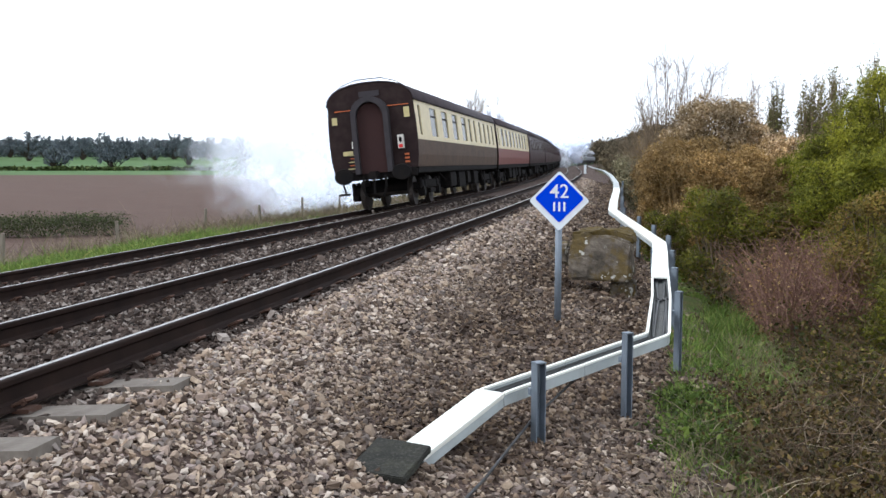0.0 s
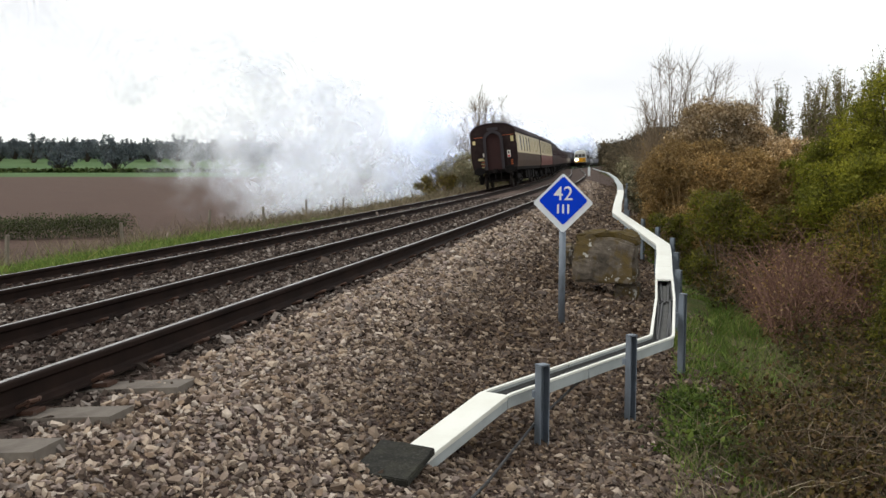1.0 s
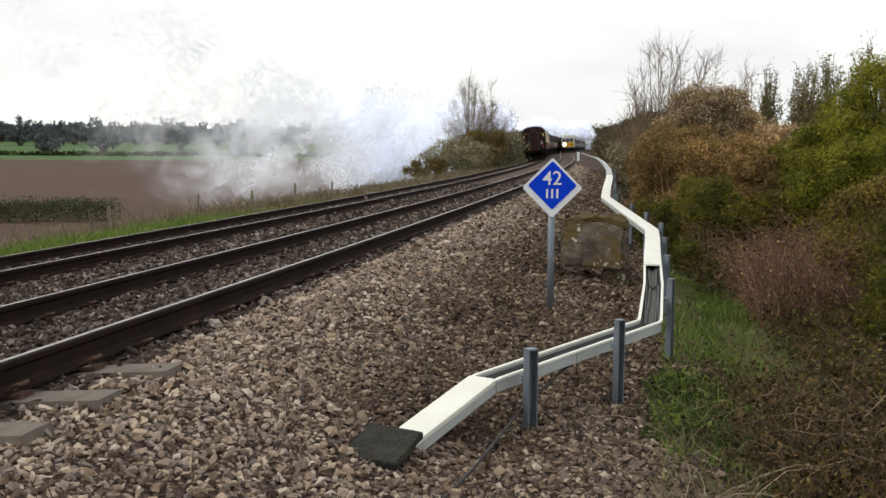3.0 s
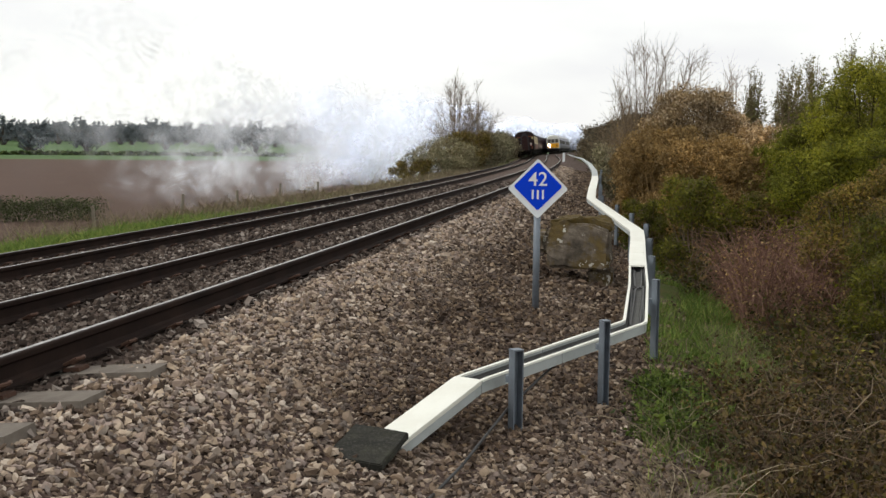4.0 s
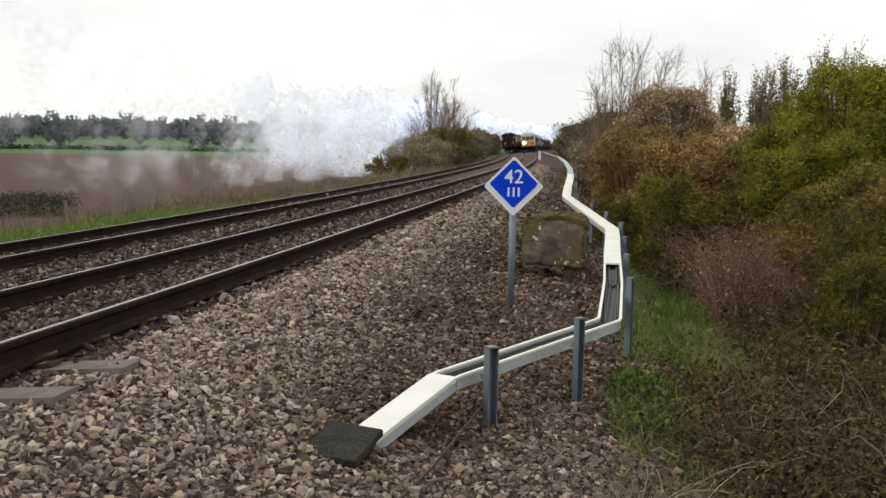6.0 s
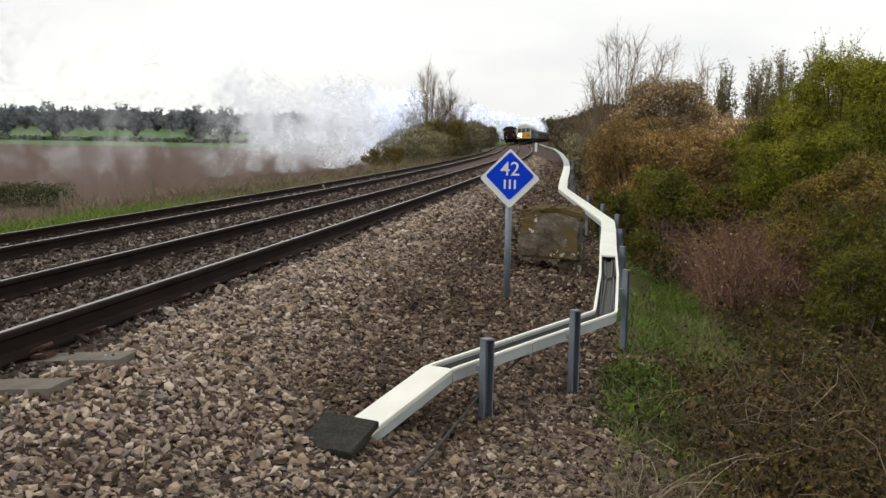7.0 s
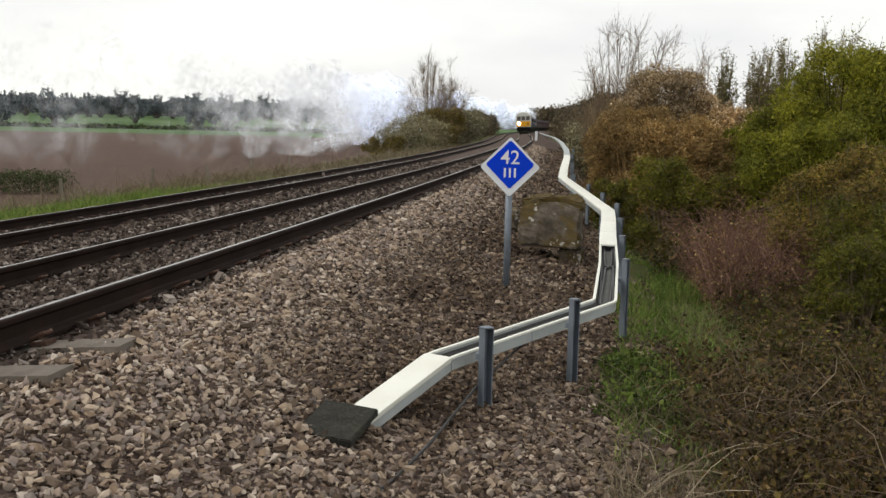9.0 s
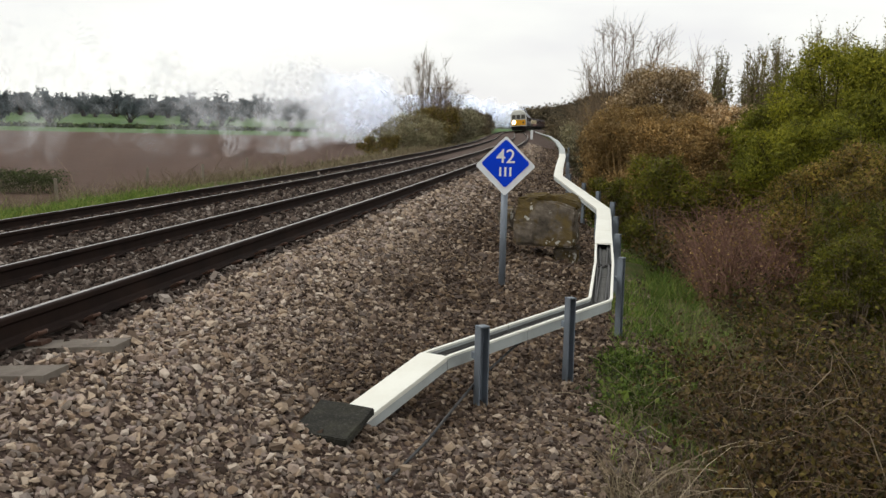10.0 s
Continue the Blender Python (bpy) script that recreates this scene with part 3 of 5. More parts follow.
def build_bogie(coach, y):
    bm = bmesh.new()
    for sx in (-1, 1):
        box(bm, sx * 1.02 - 0.06, sx * 1.02 + 0.06, y - 1.6, y + 1.6, 0.52, 0.78, 0.02)
        for dy in (-1.3, 1.3):
            box(bm, sx * 1.04 - 0.10, sx * 1.04 + 0.10, y + dy - 0.2, y + dy + 0.2, 0.28, 0.60, 0.03)
            cyl(bm, (sx * 1.04, y + dy + 0.28, 0.55), (sx * 1.04, y + dy + 0.28, 0.85), 0.07)
            cyl(bm, (sx * 1.04, y + dy - 0.28, 0.55), (sx * 1.04, y + dy - 0.28, 0.85), 0.07)
        box(bm, sx * 1.10 - 0.05, sx * 1.10 + 0.05, y - 0.45, y + 0.45, 0.35, 0.5, 0.02)
    box(bm, -1.0, 1.0, y - 0.25, y + 0.25, 0.55, 0.9, 0.03)
    for dy in (-1.55, 1.55):
        box(bm, -1.0, 1.0, y + dy - 0.06, y + dy + 0.06, 0.5, 0.72, 0.02)
    b = part("bogie", bm, UNDER, coach)
    for dy in (-1.3, 1.3):
        wheelset(b, y + dy)


def build_coach(lower, upper, windows, label, detailed=True):
    """A corridor coach from y = 0 (rear end) to y = CL, rail heads at z = 0."""
    coach = new("railway_coach")
    tagged(coach, label, "railway coach", "coaches of the steam train")
    side, roof = body_section()
    waist = BOT + 0.80
    zs = [BOT, BOT + 0.35, waist, 2.12, 3.02, GUT]
    def half_at(z):
        return float(np.interp(z, [p[1] for p in side], [p[0] for p in side]))
    shell = None
    for sx in (-1, 1):
        # upper side with window openings cut through the panel
        xs = sorted(set([0.0, CL] + [v for a, b in windows for v in (a, b)]))
        low = bmesh.new()
        sweep(low, [(sx * half_at(z), z) for z in (BOT, BOT + 0.35, waist)], [0, CL])
        inner = [(sx * (half_at(z) - 0.06), z) for z in (waist, BOT + 0.35, BOT)]
        sweep(low, inner, [0, CL])
        lo = part("lower_panel", low, lower, coach)
        up = bmesh.new()
        for a, b in zip(xs, xs[1:]):
            opening = any(abs(a - w0) < 1e-6 for w0, w1 in windows)
            for z0, z1 in zip((waist, 2.12, 3.02), (2.12, 3.02, GUT)):
                if opening and z0 == 2.12:
                    continue
                for d in (0.0, 0.06):
                    q = [(sx * (half_at(z0) - d), a, z0), (sx * (half_at(z0) - d), b, z0), (sx * (half_at(z1) - d), b, z1), (sx * (half_at(z1) - d), a, z1)]
                    up.faces.new([up.verts.new(v) for v in q])
            if opening:
                for yy in (a, b):
                    up.faces.new([up.verts.new((sx * (half_at(z) - d), yy, z)) for z, d in ((2.12, 0), (3.02, 0), (3.02, 0.06), (2.12, 0.06))])
        bmesh.ops.recalc_face_normals(up, faces=up.faces)
        part("upper_panel", up, upper, coach)
        for a, b in windows:
            bm = bmesh.new()
            d = 0.035
            bm.faces.new([bm.verts.new((sx * (half_at(z) - d), yy, z)) for yy, z in ((a, 2.12), (b, 2.12), (b, 3.02), (a, 3.02))])
            if sx > 0 or detailed:
                win = part("window", bm, GLASS, coach)
                if sx > 0 and b - a > 0.9:
                    fr = bmesh.new()
                    box(fr, half_at(2.75) - 0.045, half_at(2.75) - 0.015, a, b, 2.74, 2.78)
                    part("vent_bar", fr, GREYTRIM, win)
            else:
                part("window", bm, GLASS, coach)
    full = [(x, z) for x, z in side + roof] + [(-x, z) for x, z in (side + roof)[::-1][1:]]
    for y in (0.0, CL):
        ends = bmesh.new()
        ring = [ends.verts.new((x, y, z)) for x, z in full]
        f = ends.faces.new(ring)
        r = bmesh.ops.extrude_face_region(ends, geom=[f])
        for v in [g for g in r["geom"] if isinstance(g, bmesh.types.BMVert)]:
            v.co.y += -0.05 if y == 0 else 0.05
        bmesh.ops.recalc_face_normals(ends, faces=ends.faces)
        part("end_wall", ends, ENDBLK, coach, "soot-dark end")
    rf = bmesh.new()
    rp = [(side[-1][0] + 0.03, GUT - 0.03)] + [(x + 0.01, z + 0.005) for x, z in roof[:-1]] + [(0, TOP + 0.005)]
    rp = rp + [(-x, z) for x, z in rp[::-1][1:]]
    sweep(rf, rp, [-0.07, CL / 2, CL + 0.07])
    roof_ob = part("roof", rf, ROOFGREY, coach, "grey curved roof", True)
    sol = roof_ob.modifiers.new("thickness", "SOLIDIFY")
    sol.thickness, sol.offset = 0.03, -1
    for k in range(7):
        bm = bmesh.new()
        cyl(bm, (0.3 * (-1) ** k, 1.6 + k * 2.75, TOP - 0.02), (0.3 * (-1) ** k, 1.6 + k * 2.75, TOP + 0.10), 0.13, 0.09, 12)
        part("roof_vent", bm, ROOFGREY, roof_ob)
    un = bmesh.new()
    box(un, -1.12, 1.12, 0.0, CL, 0.98, BOT - 0.004)
    for sx in (-1, 1):
        box(un, sx * 1.22 - 0.04, sx * 1.22 + 0.04, 0.1, CL - 0.1, 1.0, BOT - 0.006)
    for y0, y1, z0 in ((6.1, 7.4, 0.45), (8.0, 9.6, 0.38), (10.2, 11.0, 0.5), (12.0, 13.2, 0.42)):
        box(un, 0.55, 1.2, y0, y1, z0, 0.97, 0.03)
        box(un, -1.2, -0.55, y0 + 0.4, y1 + 0.2, z0, 0.97, 0.03)
    for a, b in (((1.05, 4.6, 0.97), (0.9, 8.0, 0.42)), ((0.9, 8.0, 0.42), (0.9, 12.0, 0.42)), ((0.9, 12.0, 0.42), (1.05, 15.0, 0.97))):
        for sx in (-1, 1):
            cyl(un, (a[0] * sx, a[1], a[2]), (b[0] * sx, b[1], b[2]), 0.035, seg=6)
    cyl(un, (0, 9.8, 0.7), (0, 11.6, 0.7), 0.28, seg=14)
    part("underframe", un, UNDER, coach)
    for y in (2.75, CL - 2.75):
        build_bogie(coach, y)
    for y, sg in ((0, -1), (CL, 1)):
        hb = bmesh.new()
        box(hb, -1.25, 1.25, min(y, y + sg * 0.12), max(y, y + sg * 0.12), 0.92, BOT - 0.008, 0.015)
        head = part("headstock", hb, UNDER, coach)
        for sx in (-1, 1):
            bf = bmesh.new()
            cyl(bf, (sx * 0.87, y + sg * 0.12, 1.06), (sx * 0.87, y + sg * 0.5, 1.06), 0.11, seg=14)
            cyl(bf, (sx * 0.87, y + sg * 0.5, 1.06), (sx * 0.87, y + sg * 0.56, 1.06), 0.24, 0.22, seg=20)
            for v in bf.verts:
                if abs(v.co.y - y) > 0.48:
                    v.co.x = sx * 0.87 + (v.co.x - sx * 0.87) * 1.25
            part("buffer", bf, UNDER, head, "oval buffer")
        gw = bmesh.new()
        pr = [(0.56, 1.1), (0.56, 2.85)] + [(0.56 * math.cos(a), 2.85 + 0.50 * math.sin(a)) for a in np.linspace(0.2, math.pi - 0.2, 9)] + [(-0.56, 2.85), (-0.56, 1.1)]
        ip = [(x * 0.74, 1.1 + (z - 1.1) * 0.93) for x, z in pr]
        d0, d1 = y + sg * 0.05, y + sg * 0.33
        fr = [[(x, dd, z) for x, z in p] for p, dd in ((pr, d0), (pr, d1), (ip, d1), (ip, d0))]
        rings = [[gw.verts.new(v) for v in ring] for ring in fr]
        for r0, r1 in zip(rings, rings[1:] + rings[:1]):
            for i in range(len(r0) - 1):
                gw.faces.new((r0[i], r0[i + 1], r1[i + 1], r1[i]))
        bmesh.ops.recalc_face_normals(gw, faces=gw.faces)
        part("gangway", gw, GREYTRIM, coach, "grey-black corridor bellows frame")
        dr = bmesh.new()
        ring = [(x * 0.99, 1.1 + (z - 1.1) * 0.99) for x, z in ip]
        f = dr.faces.new([dr.verts.new((x, y + sg * 0.15, z)) for x, z in ring])
        r = bmesh.ops.extrude_face_region(dr, geom=[f])
        for v in [g for g in r["geom"] if isinstance(g, bmesh.types.BMVert)]:
            v.co.y += sg * 0.03
        bmesh.ops.recalc_face_normals(dr, faces=dr.faces)
        part("gangway_door", dr, GANGWAY, coach, "brown corridor end door")
    return coach


def dress_rear(coach):
    """What only the rearmost coach shows on its end."""
    y = -0.052
    def plate(name, x, z, w, h, m, label="", t=0.02):
        part(name, boxed(x - w / 2, x + w / 2, y - t, y - 0.001, z - h / 2, z + h / 2, bevel=0.004), m, coach, label)
    plate("tail_lamp", 0.85, 1.95, 0.17, 0.40, LABELW, "white tail lamp housing", 0.16)
    part("lamp_lens", boxed(0.79, 0.91, y - 0.18, y - 0.162, 1.77, 1.87, bevel=0.01), REDL, coach, "red tail lamp panel")
    part("lamp_eye", boxed(0.81, 0.89, y - 0.18, y - 0.162, 1.92, 2.10, bevel=0.03), UNDER, coach)
    plate("notice", 1.08, 2.80, 0.17, 0.30, YELLOWL, "yellowed end notice")
    plate("notice", -1.12, 2.72, 0.16, 0.22, YELLOWL, "yellowed end notice")
    plate("notice", -0.62, 1.98, 0.08, 0.2, LABELW)
    plate("bracket", -0.80, 1.74, 0.3, 0.13, YELLOWL, "tarnished lamp bracket")
    plate("number_panel", 0.0, 3.44, 0.62, 0.16, GREYTRIM, "grey number panel")
    plate("orange_stripe", 0.83, 3.03, 0.66, 0.03, ORANGE, "orange warning line")
    plate("orange_stripe", -0.85, 3.0, 0.5, 0.03, ORANGE, "orange warning line")
    for k in range(5):
        plate("jumper_socket", -0.68 + 0.04 * (k % 2), 1.28 + 0.1 * k, 0.3 - 0.03 * k, 0.035, ORANGE if k % 2 else YELLOWL, "faded orange instruction lines")
    for k in range(3):
        plate("instruction_label", 0.98, 1.35 + 0.11 * k, 0.14, 0.06, ORANGE, "faded orange label")
    for sx, x1 in ((1, 1.1), (-1, -1.1)):
        rail = bmesh.new()
        pts = [(0, 3.88), (sx * 0.4, 3.87), (sx * 0.8, 3.75), (x1, 3.56)]
        for a, b in zip(pts, pts[1:]):
            cyl(rail, (a[0], -0.02, a[1]), (b[0], -0.02, b[1]), 0.014, seg=6)
        part("end_handrail", rail, GREYTRIM, coach)
    hose = bmesh.new()
    for a, b in (((-0.35, -0.2, 1.0), (-0.38, -0.35, 0.7)), ((-0.38, -0.35, 0.7), (-0.3, -0.3, 0.45)), ((0.3, -0.2, 1.0), (0.34, -0.34, 0.7)), ((0.34, -0.34, 0.7), (0.22, -0.3, 0.4)), ((0, -0.15, 1.02), (0, -0.4, 0.95)), ((0, -0.4, 0.95), (0, -0.42, 0.5))):
        cyl(hose, a, b, 0.035, seg=8)
    box(hose, -0.14, 0.14, -0.55, -0.1, 0.9, 1.15, 0.04)
    part("coupling", hose, UNDER, coach, "knuckle coupling with brake hoses")
    st = bmesh.new()
    cyl(st, (-1.05, -0.1, 0.95), (-0.95, -0.15, 0.55), 0.03, seg=6)
    box(st, -1.15, -0.85, -0.3, -0.05, 0.5, 0.56, 0.01)
    part("step", st, UNDER, coach)


def spaced(a, b, n, w):
    return [(c - w / 2, c + w / 2) for c in np.linspace(a, b, n)]


BRAKE = [(0.5, 0.85)] + spaced(3.0, 9.6, 4, 1.15) + spaced(11.2, 12.6, 2, 0.55) + spaced(14.2, 18.6, 4, 0.62)
OPEN8 = [(0.5, 1.0)] + spaced(2.7, 17.0, 8, 1.2) + [(18.6, 19.1)]
LOCO_GREEN = painted("dark_locomotive_paint", (0.03, 0.035, 0.032), 0.35, (0.02, 0.02, 0.02), 0.5, 3)


def build_locomotive():
    loco = new("steam_locomotive")
    tagged(loco, "dark steam locomotive with tender heading the train", "locomotive")
    bm = bmesh.new()
    cyl(bm, (0, 12.0, 2.55), (0, 18.3, 2.45), 0.88, 0.80, 24)
    cyl(bm, (0, 18.3, 2.45), (0, 19.2, 2.45), 0.86, 0.86, 24)
    part("boiler", bm, LOCO_GREEN, loco, "", True)
    bm = bmesh.new()
    cyl(bm, (0, 18.7, 3.2), (0, 18.7, 3.95), 0.28, 0.32, 16)
    part("chimney", bm, UNDER, loco)
    part("cab", boxed(-1.3, 1.3, 9.6, 12.0, 1.4, 3.85, bevel=0.15), LOCO_GREEN, loco)
    part("tender", boxed(-1.3, 1.3, 0.8, 8.6, 1.2, 3.3, bevel=0.08), LOCO_GREEN, loco)
    part("frame", boxed(-0.6, 0.6, 0.6, 19.4, 0.75, 1.19), UNDER, loco)
    for sx in (-1, 1):
        part("running_plate", boxed(sx * 0.95 - 0.35, sx * 0.95 + 0.35, 11.0, 19.2, 1.5, 1.56), UNDER, loco)
        for y in (13.0, 15.1, 17.2):
            bm = bmesh.new()
            cyl(bm, (sx * 0.69, y, 0.95), (sx * 0.82, y, 0.95), 0.94, seg=32)
            part("driving_wheel", bm, STEEL, loco)
        for y in (2.0, 4.7, 7.4, 18.8):
            bm = bmesh.new()
            cyl(bm, (sx * 0.69, y, 0.5), (sx * 0.82, y, 0.5), 0.5, seg=24)
            part("wheel", bm, STEEL, loco)
    return loco


UNITWHITE = painted("pale_unit_paint", (0.60, 0.60, 0.56), 0.35, (0.3, 0.28, 0.25), 0.3, 2)
UNITYELLOW = painted("warning_yellow", (0.75, 0.36, 0.012), 0.35, (0.3, 0.15, 0.02), 0.3, 3)
UNITBLUE = painted("dark_blue_unit_paint", (0.03, 0.03, 0.07), 0.35, (0.03, 0.03, 0.03), 0.3, 2)
LAMPLIT = emit("lit_headlamp", (1.0, 0.93, 0.75), 30.0)


def build_unit_car(front):
    """A diesel unit car; its nose points to -y, length 22.6 m."""
    car = new("diesel_unit_car")
    tagged(car, "yellow-fronted diesel unit car with lit headlamp" if front else "dark trailing car of a diesel unit", "railcar", "cars of the diesel unit")
    L = 22.6
    side = [(1.30, 1.0), (1.38, 1.4), (1.38, 2.3), (1.28, 3.1), (1.0, 3.55), (0.5, 3.74), (0, 3.78)]
    full = side + [(-x, z) for x, z in side[::-1][1:]]
    bm = bmesh.new()
    ys = ([0.0, 0.25, 0.9] if front else [0.0]) + [L]
    rings = []
    for y in ys:
        k = {0.0: 0.93, 0.25: 0.98}.get(y, 1.0) if front else 1.0
        rings.append([bm.verts.new((x * k, y, 1.0 + (z - 1.0) * k)) for x, z in full])
    n = len(full)
    for a, b in zip(rings, rings[1:]):
        for i in range(n):
            bm.faces.new((a[i], a[(i + 1) % n], b[(i + 1) % n], b[i]))
    bm.faces.new(rings[0])
    bm.faces.new(rings[-1])
    bmesh.ops.recalc_face_normals(bm, faces=bm.faces)
    part("body", bm, UNITBLUE, car)
    if front:
        cab = bmesh.new()
        shell = [[cab.verts.new((x * k, y, 1.0 + (z - 1.0) * k)) for x, z in full] for y, k in ((-0.02, 0.94), (0.25, 0.99), (0.9, 1.01), (1.5, 1.01))]
        for a, b in zip(shell, shell[1:]):
            for i in range(n):
                cab.faces.new((a[i], a[(i + 1) % n], b[(i + 1) % n], b[i]))
        cab.faces.new(shell[0])
        bmesh.ops.recalc_face_normals(cab, faces=cab.faces)
        part("cab", cab, UNITWHITE, car, "white cab front")
    roof_bm = boxed(-0.75, 0.75, 1.6 if front else 0.1, L - 0.1, 3.55, 3.82, bevel=0.06)
    part("roof_panel", roof_bm, UNITWHITE, car, "pale roof panel")
    for sx in (-1, 1):
        for k in range(9):
            y = 2.2 + k * 2.2
            part("window", boxed(sx * 1.375 - 0.02, sx * 1.375 + 0.02, y, y + 1.5, 1.95, 2.75, bevel=0.05), GLASS, car)
    part("underframe", boxed(-1.2, 1.2, 0.4, L - 0.3, 0.45, 0.996), UNDER, car)
    for y in (2.6, L - 2.6):
        build_bogie(car, y)
    if front:
        part("yellow_panel", boxed(-1.2, 1.2, -0.06, 0.02, 1.15, 2.12, bevel=0.04), UNITYELLOW, car, "yellow warning panel")
        for sx in (-1, 0, 1):
            part("windscreen", boxed(sx * 0.8 - 0.37, sx * 0.8 + 0.37, -0.05, 0.03, 2.2, 3.0, bevel=0.04), GLASS, car)
        part("valance", boxed(-1.15, 1.15, -0.1, 0.5, 0.35, 1.1, bevel=0.08), UNDER, car, "black lower valance")
        bm = bmesh.new()
        cyl(bm, (-0.78, -0.10, 1.72), (-0.78, -0.06, 1.72), 0.26, seg=20)
        part("headlamp", bm, LAMPLIT, car, "lit white headlamp")
        bm = bmesh.new()
        cyl(bm, (0.78, -0.10, 1.62), (0.78, -0.06, 1.62), 0.15, seg=20)
        part("headlamp", bm, GREYTRIM, car, "unlit headlamp")
        part("coupler", boxed(-0.2, 0.2, -0.5, 0.0, 0.72, 1.02, bevel=0.05), UNDER, car)
    return car


COACHES = [build_coach(UMBER, COACHCREAM, BRAKE, "umber and cream coach with soot-dark end, rearmost of the train")]
dress_rear(COACHES[0])
COACHES.append(build_coach(MAROON, COACHCREAM, OPEN8, "crimson and cream coach with grey roof"))
COACHES.append(build_coach(DARKMAROON, DARKMAROON, OPEN8, "dark maroon coach with grey roof"))
for k in range(N_COACH - 3):
    COACHES.append(copy_thing(COACHES[2], Matrix()))
LOCO = build_locomotive()
UNIT = [build_unit_car(True), build_unit_car(False), build_unit_car(False)]


def rear_y(t):
    """How far along the line the train's rear end is."""
    return float(np.interp(t, [0, 1, 2, 3.5, 4.5, 5.5, 7, 8, 9, 10], REAR))


def unit_y(t):
    return float(np.interp(t, [0, 2, 4.5, 7, 9, 10], UNIT_Y))


def ride(c, y0, length, lean=0.0):
    """The pose of a vehicle whose rear stands at y0: both bogies on the line."""
    a, b = on_track(c, y0 + 0.14 * length).translation, on_track(c, y0 + 0.86 * length).translation
    d = (b - a).normalized()
    rot = Matrix.Rotation(-math.atan2(d.x, d.y), 4, "Z") @ Matrix.Rotation(math.asin(d.z), 4, "X") @ Matrix.Rotation(-CANT - lean, 4, "Y")
    return Matrix.Translation(a - d * 0.14 * length) @ rot


def move_trains():
    times = [k * 0.5 for k in range(21)]
    for k, ob in enumerate(COACHES + [LOCO]):
        walk(ob, [(t, ride(FAR_C, rear_y(t) + k * 20.45, CL, radians(1.3))) for t in times])
    for k, ob in enumerate(UNIT):
        walk(ob, [(t, ride(NEAR_C, unit_y(t) + k * 23.2, 22.6)) for t in times])
# ---- loose ballast ----
sb = Mat("tan_grey_ballast_stone", 0.9, 0, 0.25)
isl = sb.node("ShaderNodeNewGeometry").outputs["Random Per Island"]
# Two ranges of stone tones, one lighter and one darker.
fresh = sb.ramp(isl, (0.0, (0.057, 0.039, 0.030)), (0.18, (0.172, 0.122, 0.087)), (0.34, (0.230, 0.194, 0.173)), (0.5, (0.333, 0.238, 0.164)), (0.66, (0.333, 0.264, 0.235)), (0.82, (0.459, 0.354, 0.256)), (1.0, (0.574, 0.491, 0.418)))
old = sb.ramp(isl, (0.0, (0.022, 0.014, 0.010)), (0.2, (0.063, 0.039, 0.025)), (0.38, (0.081, 0.061, 0.051)), (0.55, (0.111, 0.070, 0.042)), (0.7, (0.115, 0.083, 0.062)), (0.86, (0.180, 0.123, 0.075)), (1.0, (0.369, 0.291, 0.221)))
# The stored weight plus noise mixes the lighter range into the darker.
grime = sb.math("ADD", sb.attr("grime"), sb.math("MULTIPLY", sb.math("SUBTRACT", sb.noise(0.9, 4), 0.5), 0.9))
sbc = sb.mix(sb.ramp(grime, (0.2, (0, 0, 0)), (0.8, (1, 1, 1))), fresh, old)
sb.color(sb.mix(0.5, sbc, sb.ramp(sb.noise(45, 3), (0.25, (0.4,) * 3), (0.75, (1.0,) * 3)), "MULTIPLY"))
STONES = sb.m
BEDSTONES = by_island("rust_stained_track_stone", [(0.0, (0.025, 0.018, 0.015)), (0.35, (0.059, 0.043, 0.036)), (0.75, (0.131, 0.100, 0.084)), (1.0, (0.325, 0.285, 0.258))], 0.9, 45)


def stone_shapes(rng, ico, n=10):
    out = []
    for k in range(n):
        bm = bmesh.new()
        if ico and k % 4:
            bmesh.ops.create_icosphere(bm, subdivisions=1, radius=1)
        else:
            bmesh.ops.create_cube(bm, size=1.35)
            bmesh.ops.triangulate(bm, faces=bm.faces)
        v = np.array([p.co for p in bm.verts])
        f = np.array([[q.index for q in t.verts] for t in bm.faces])
        bm.free()
        v = v * (1 + rng.uniform(-0.42, 0.32, (len(v), 1))) + rng.normal(0, 0.14, v.shape)
        out.append((v * np.array([1.08, rng.uniform(0.58, 0.95), rng.uniform(0.42, 0.78)]), f))
    return out


def turns(rng, n):
    """n random rotations."""
    q = rng.normal(size=(n, 4))
    q /= np.linalg.norm(q, axis=1, keepdims=True)
    w, x, y, z = q.T
    return np.stack([1 - 2 * (y * y + z * z), 2 * (x * y - z * w), 2 * (x * z + y * w), 2 * (x * y + z * w), 1 - 2 * (x * x + z * z), 2 * (y * z - x * w), 2 * (x * z - y * w), 2 * (y * z + x * w), 1 - 2 * (x * x + y * y)], 1).reshape(n, 3, 3)


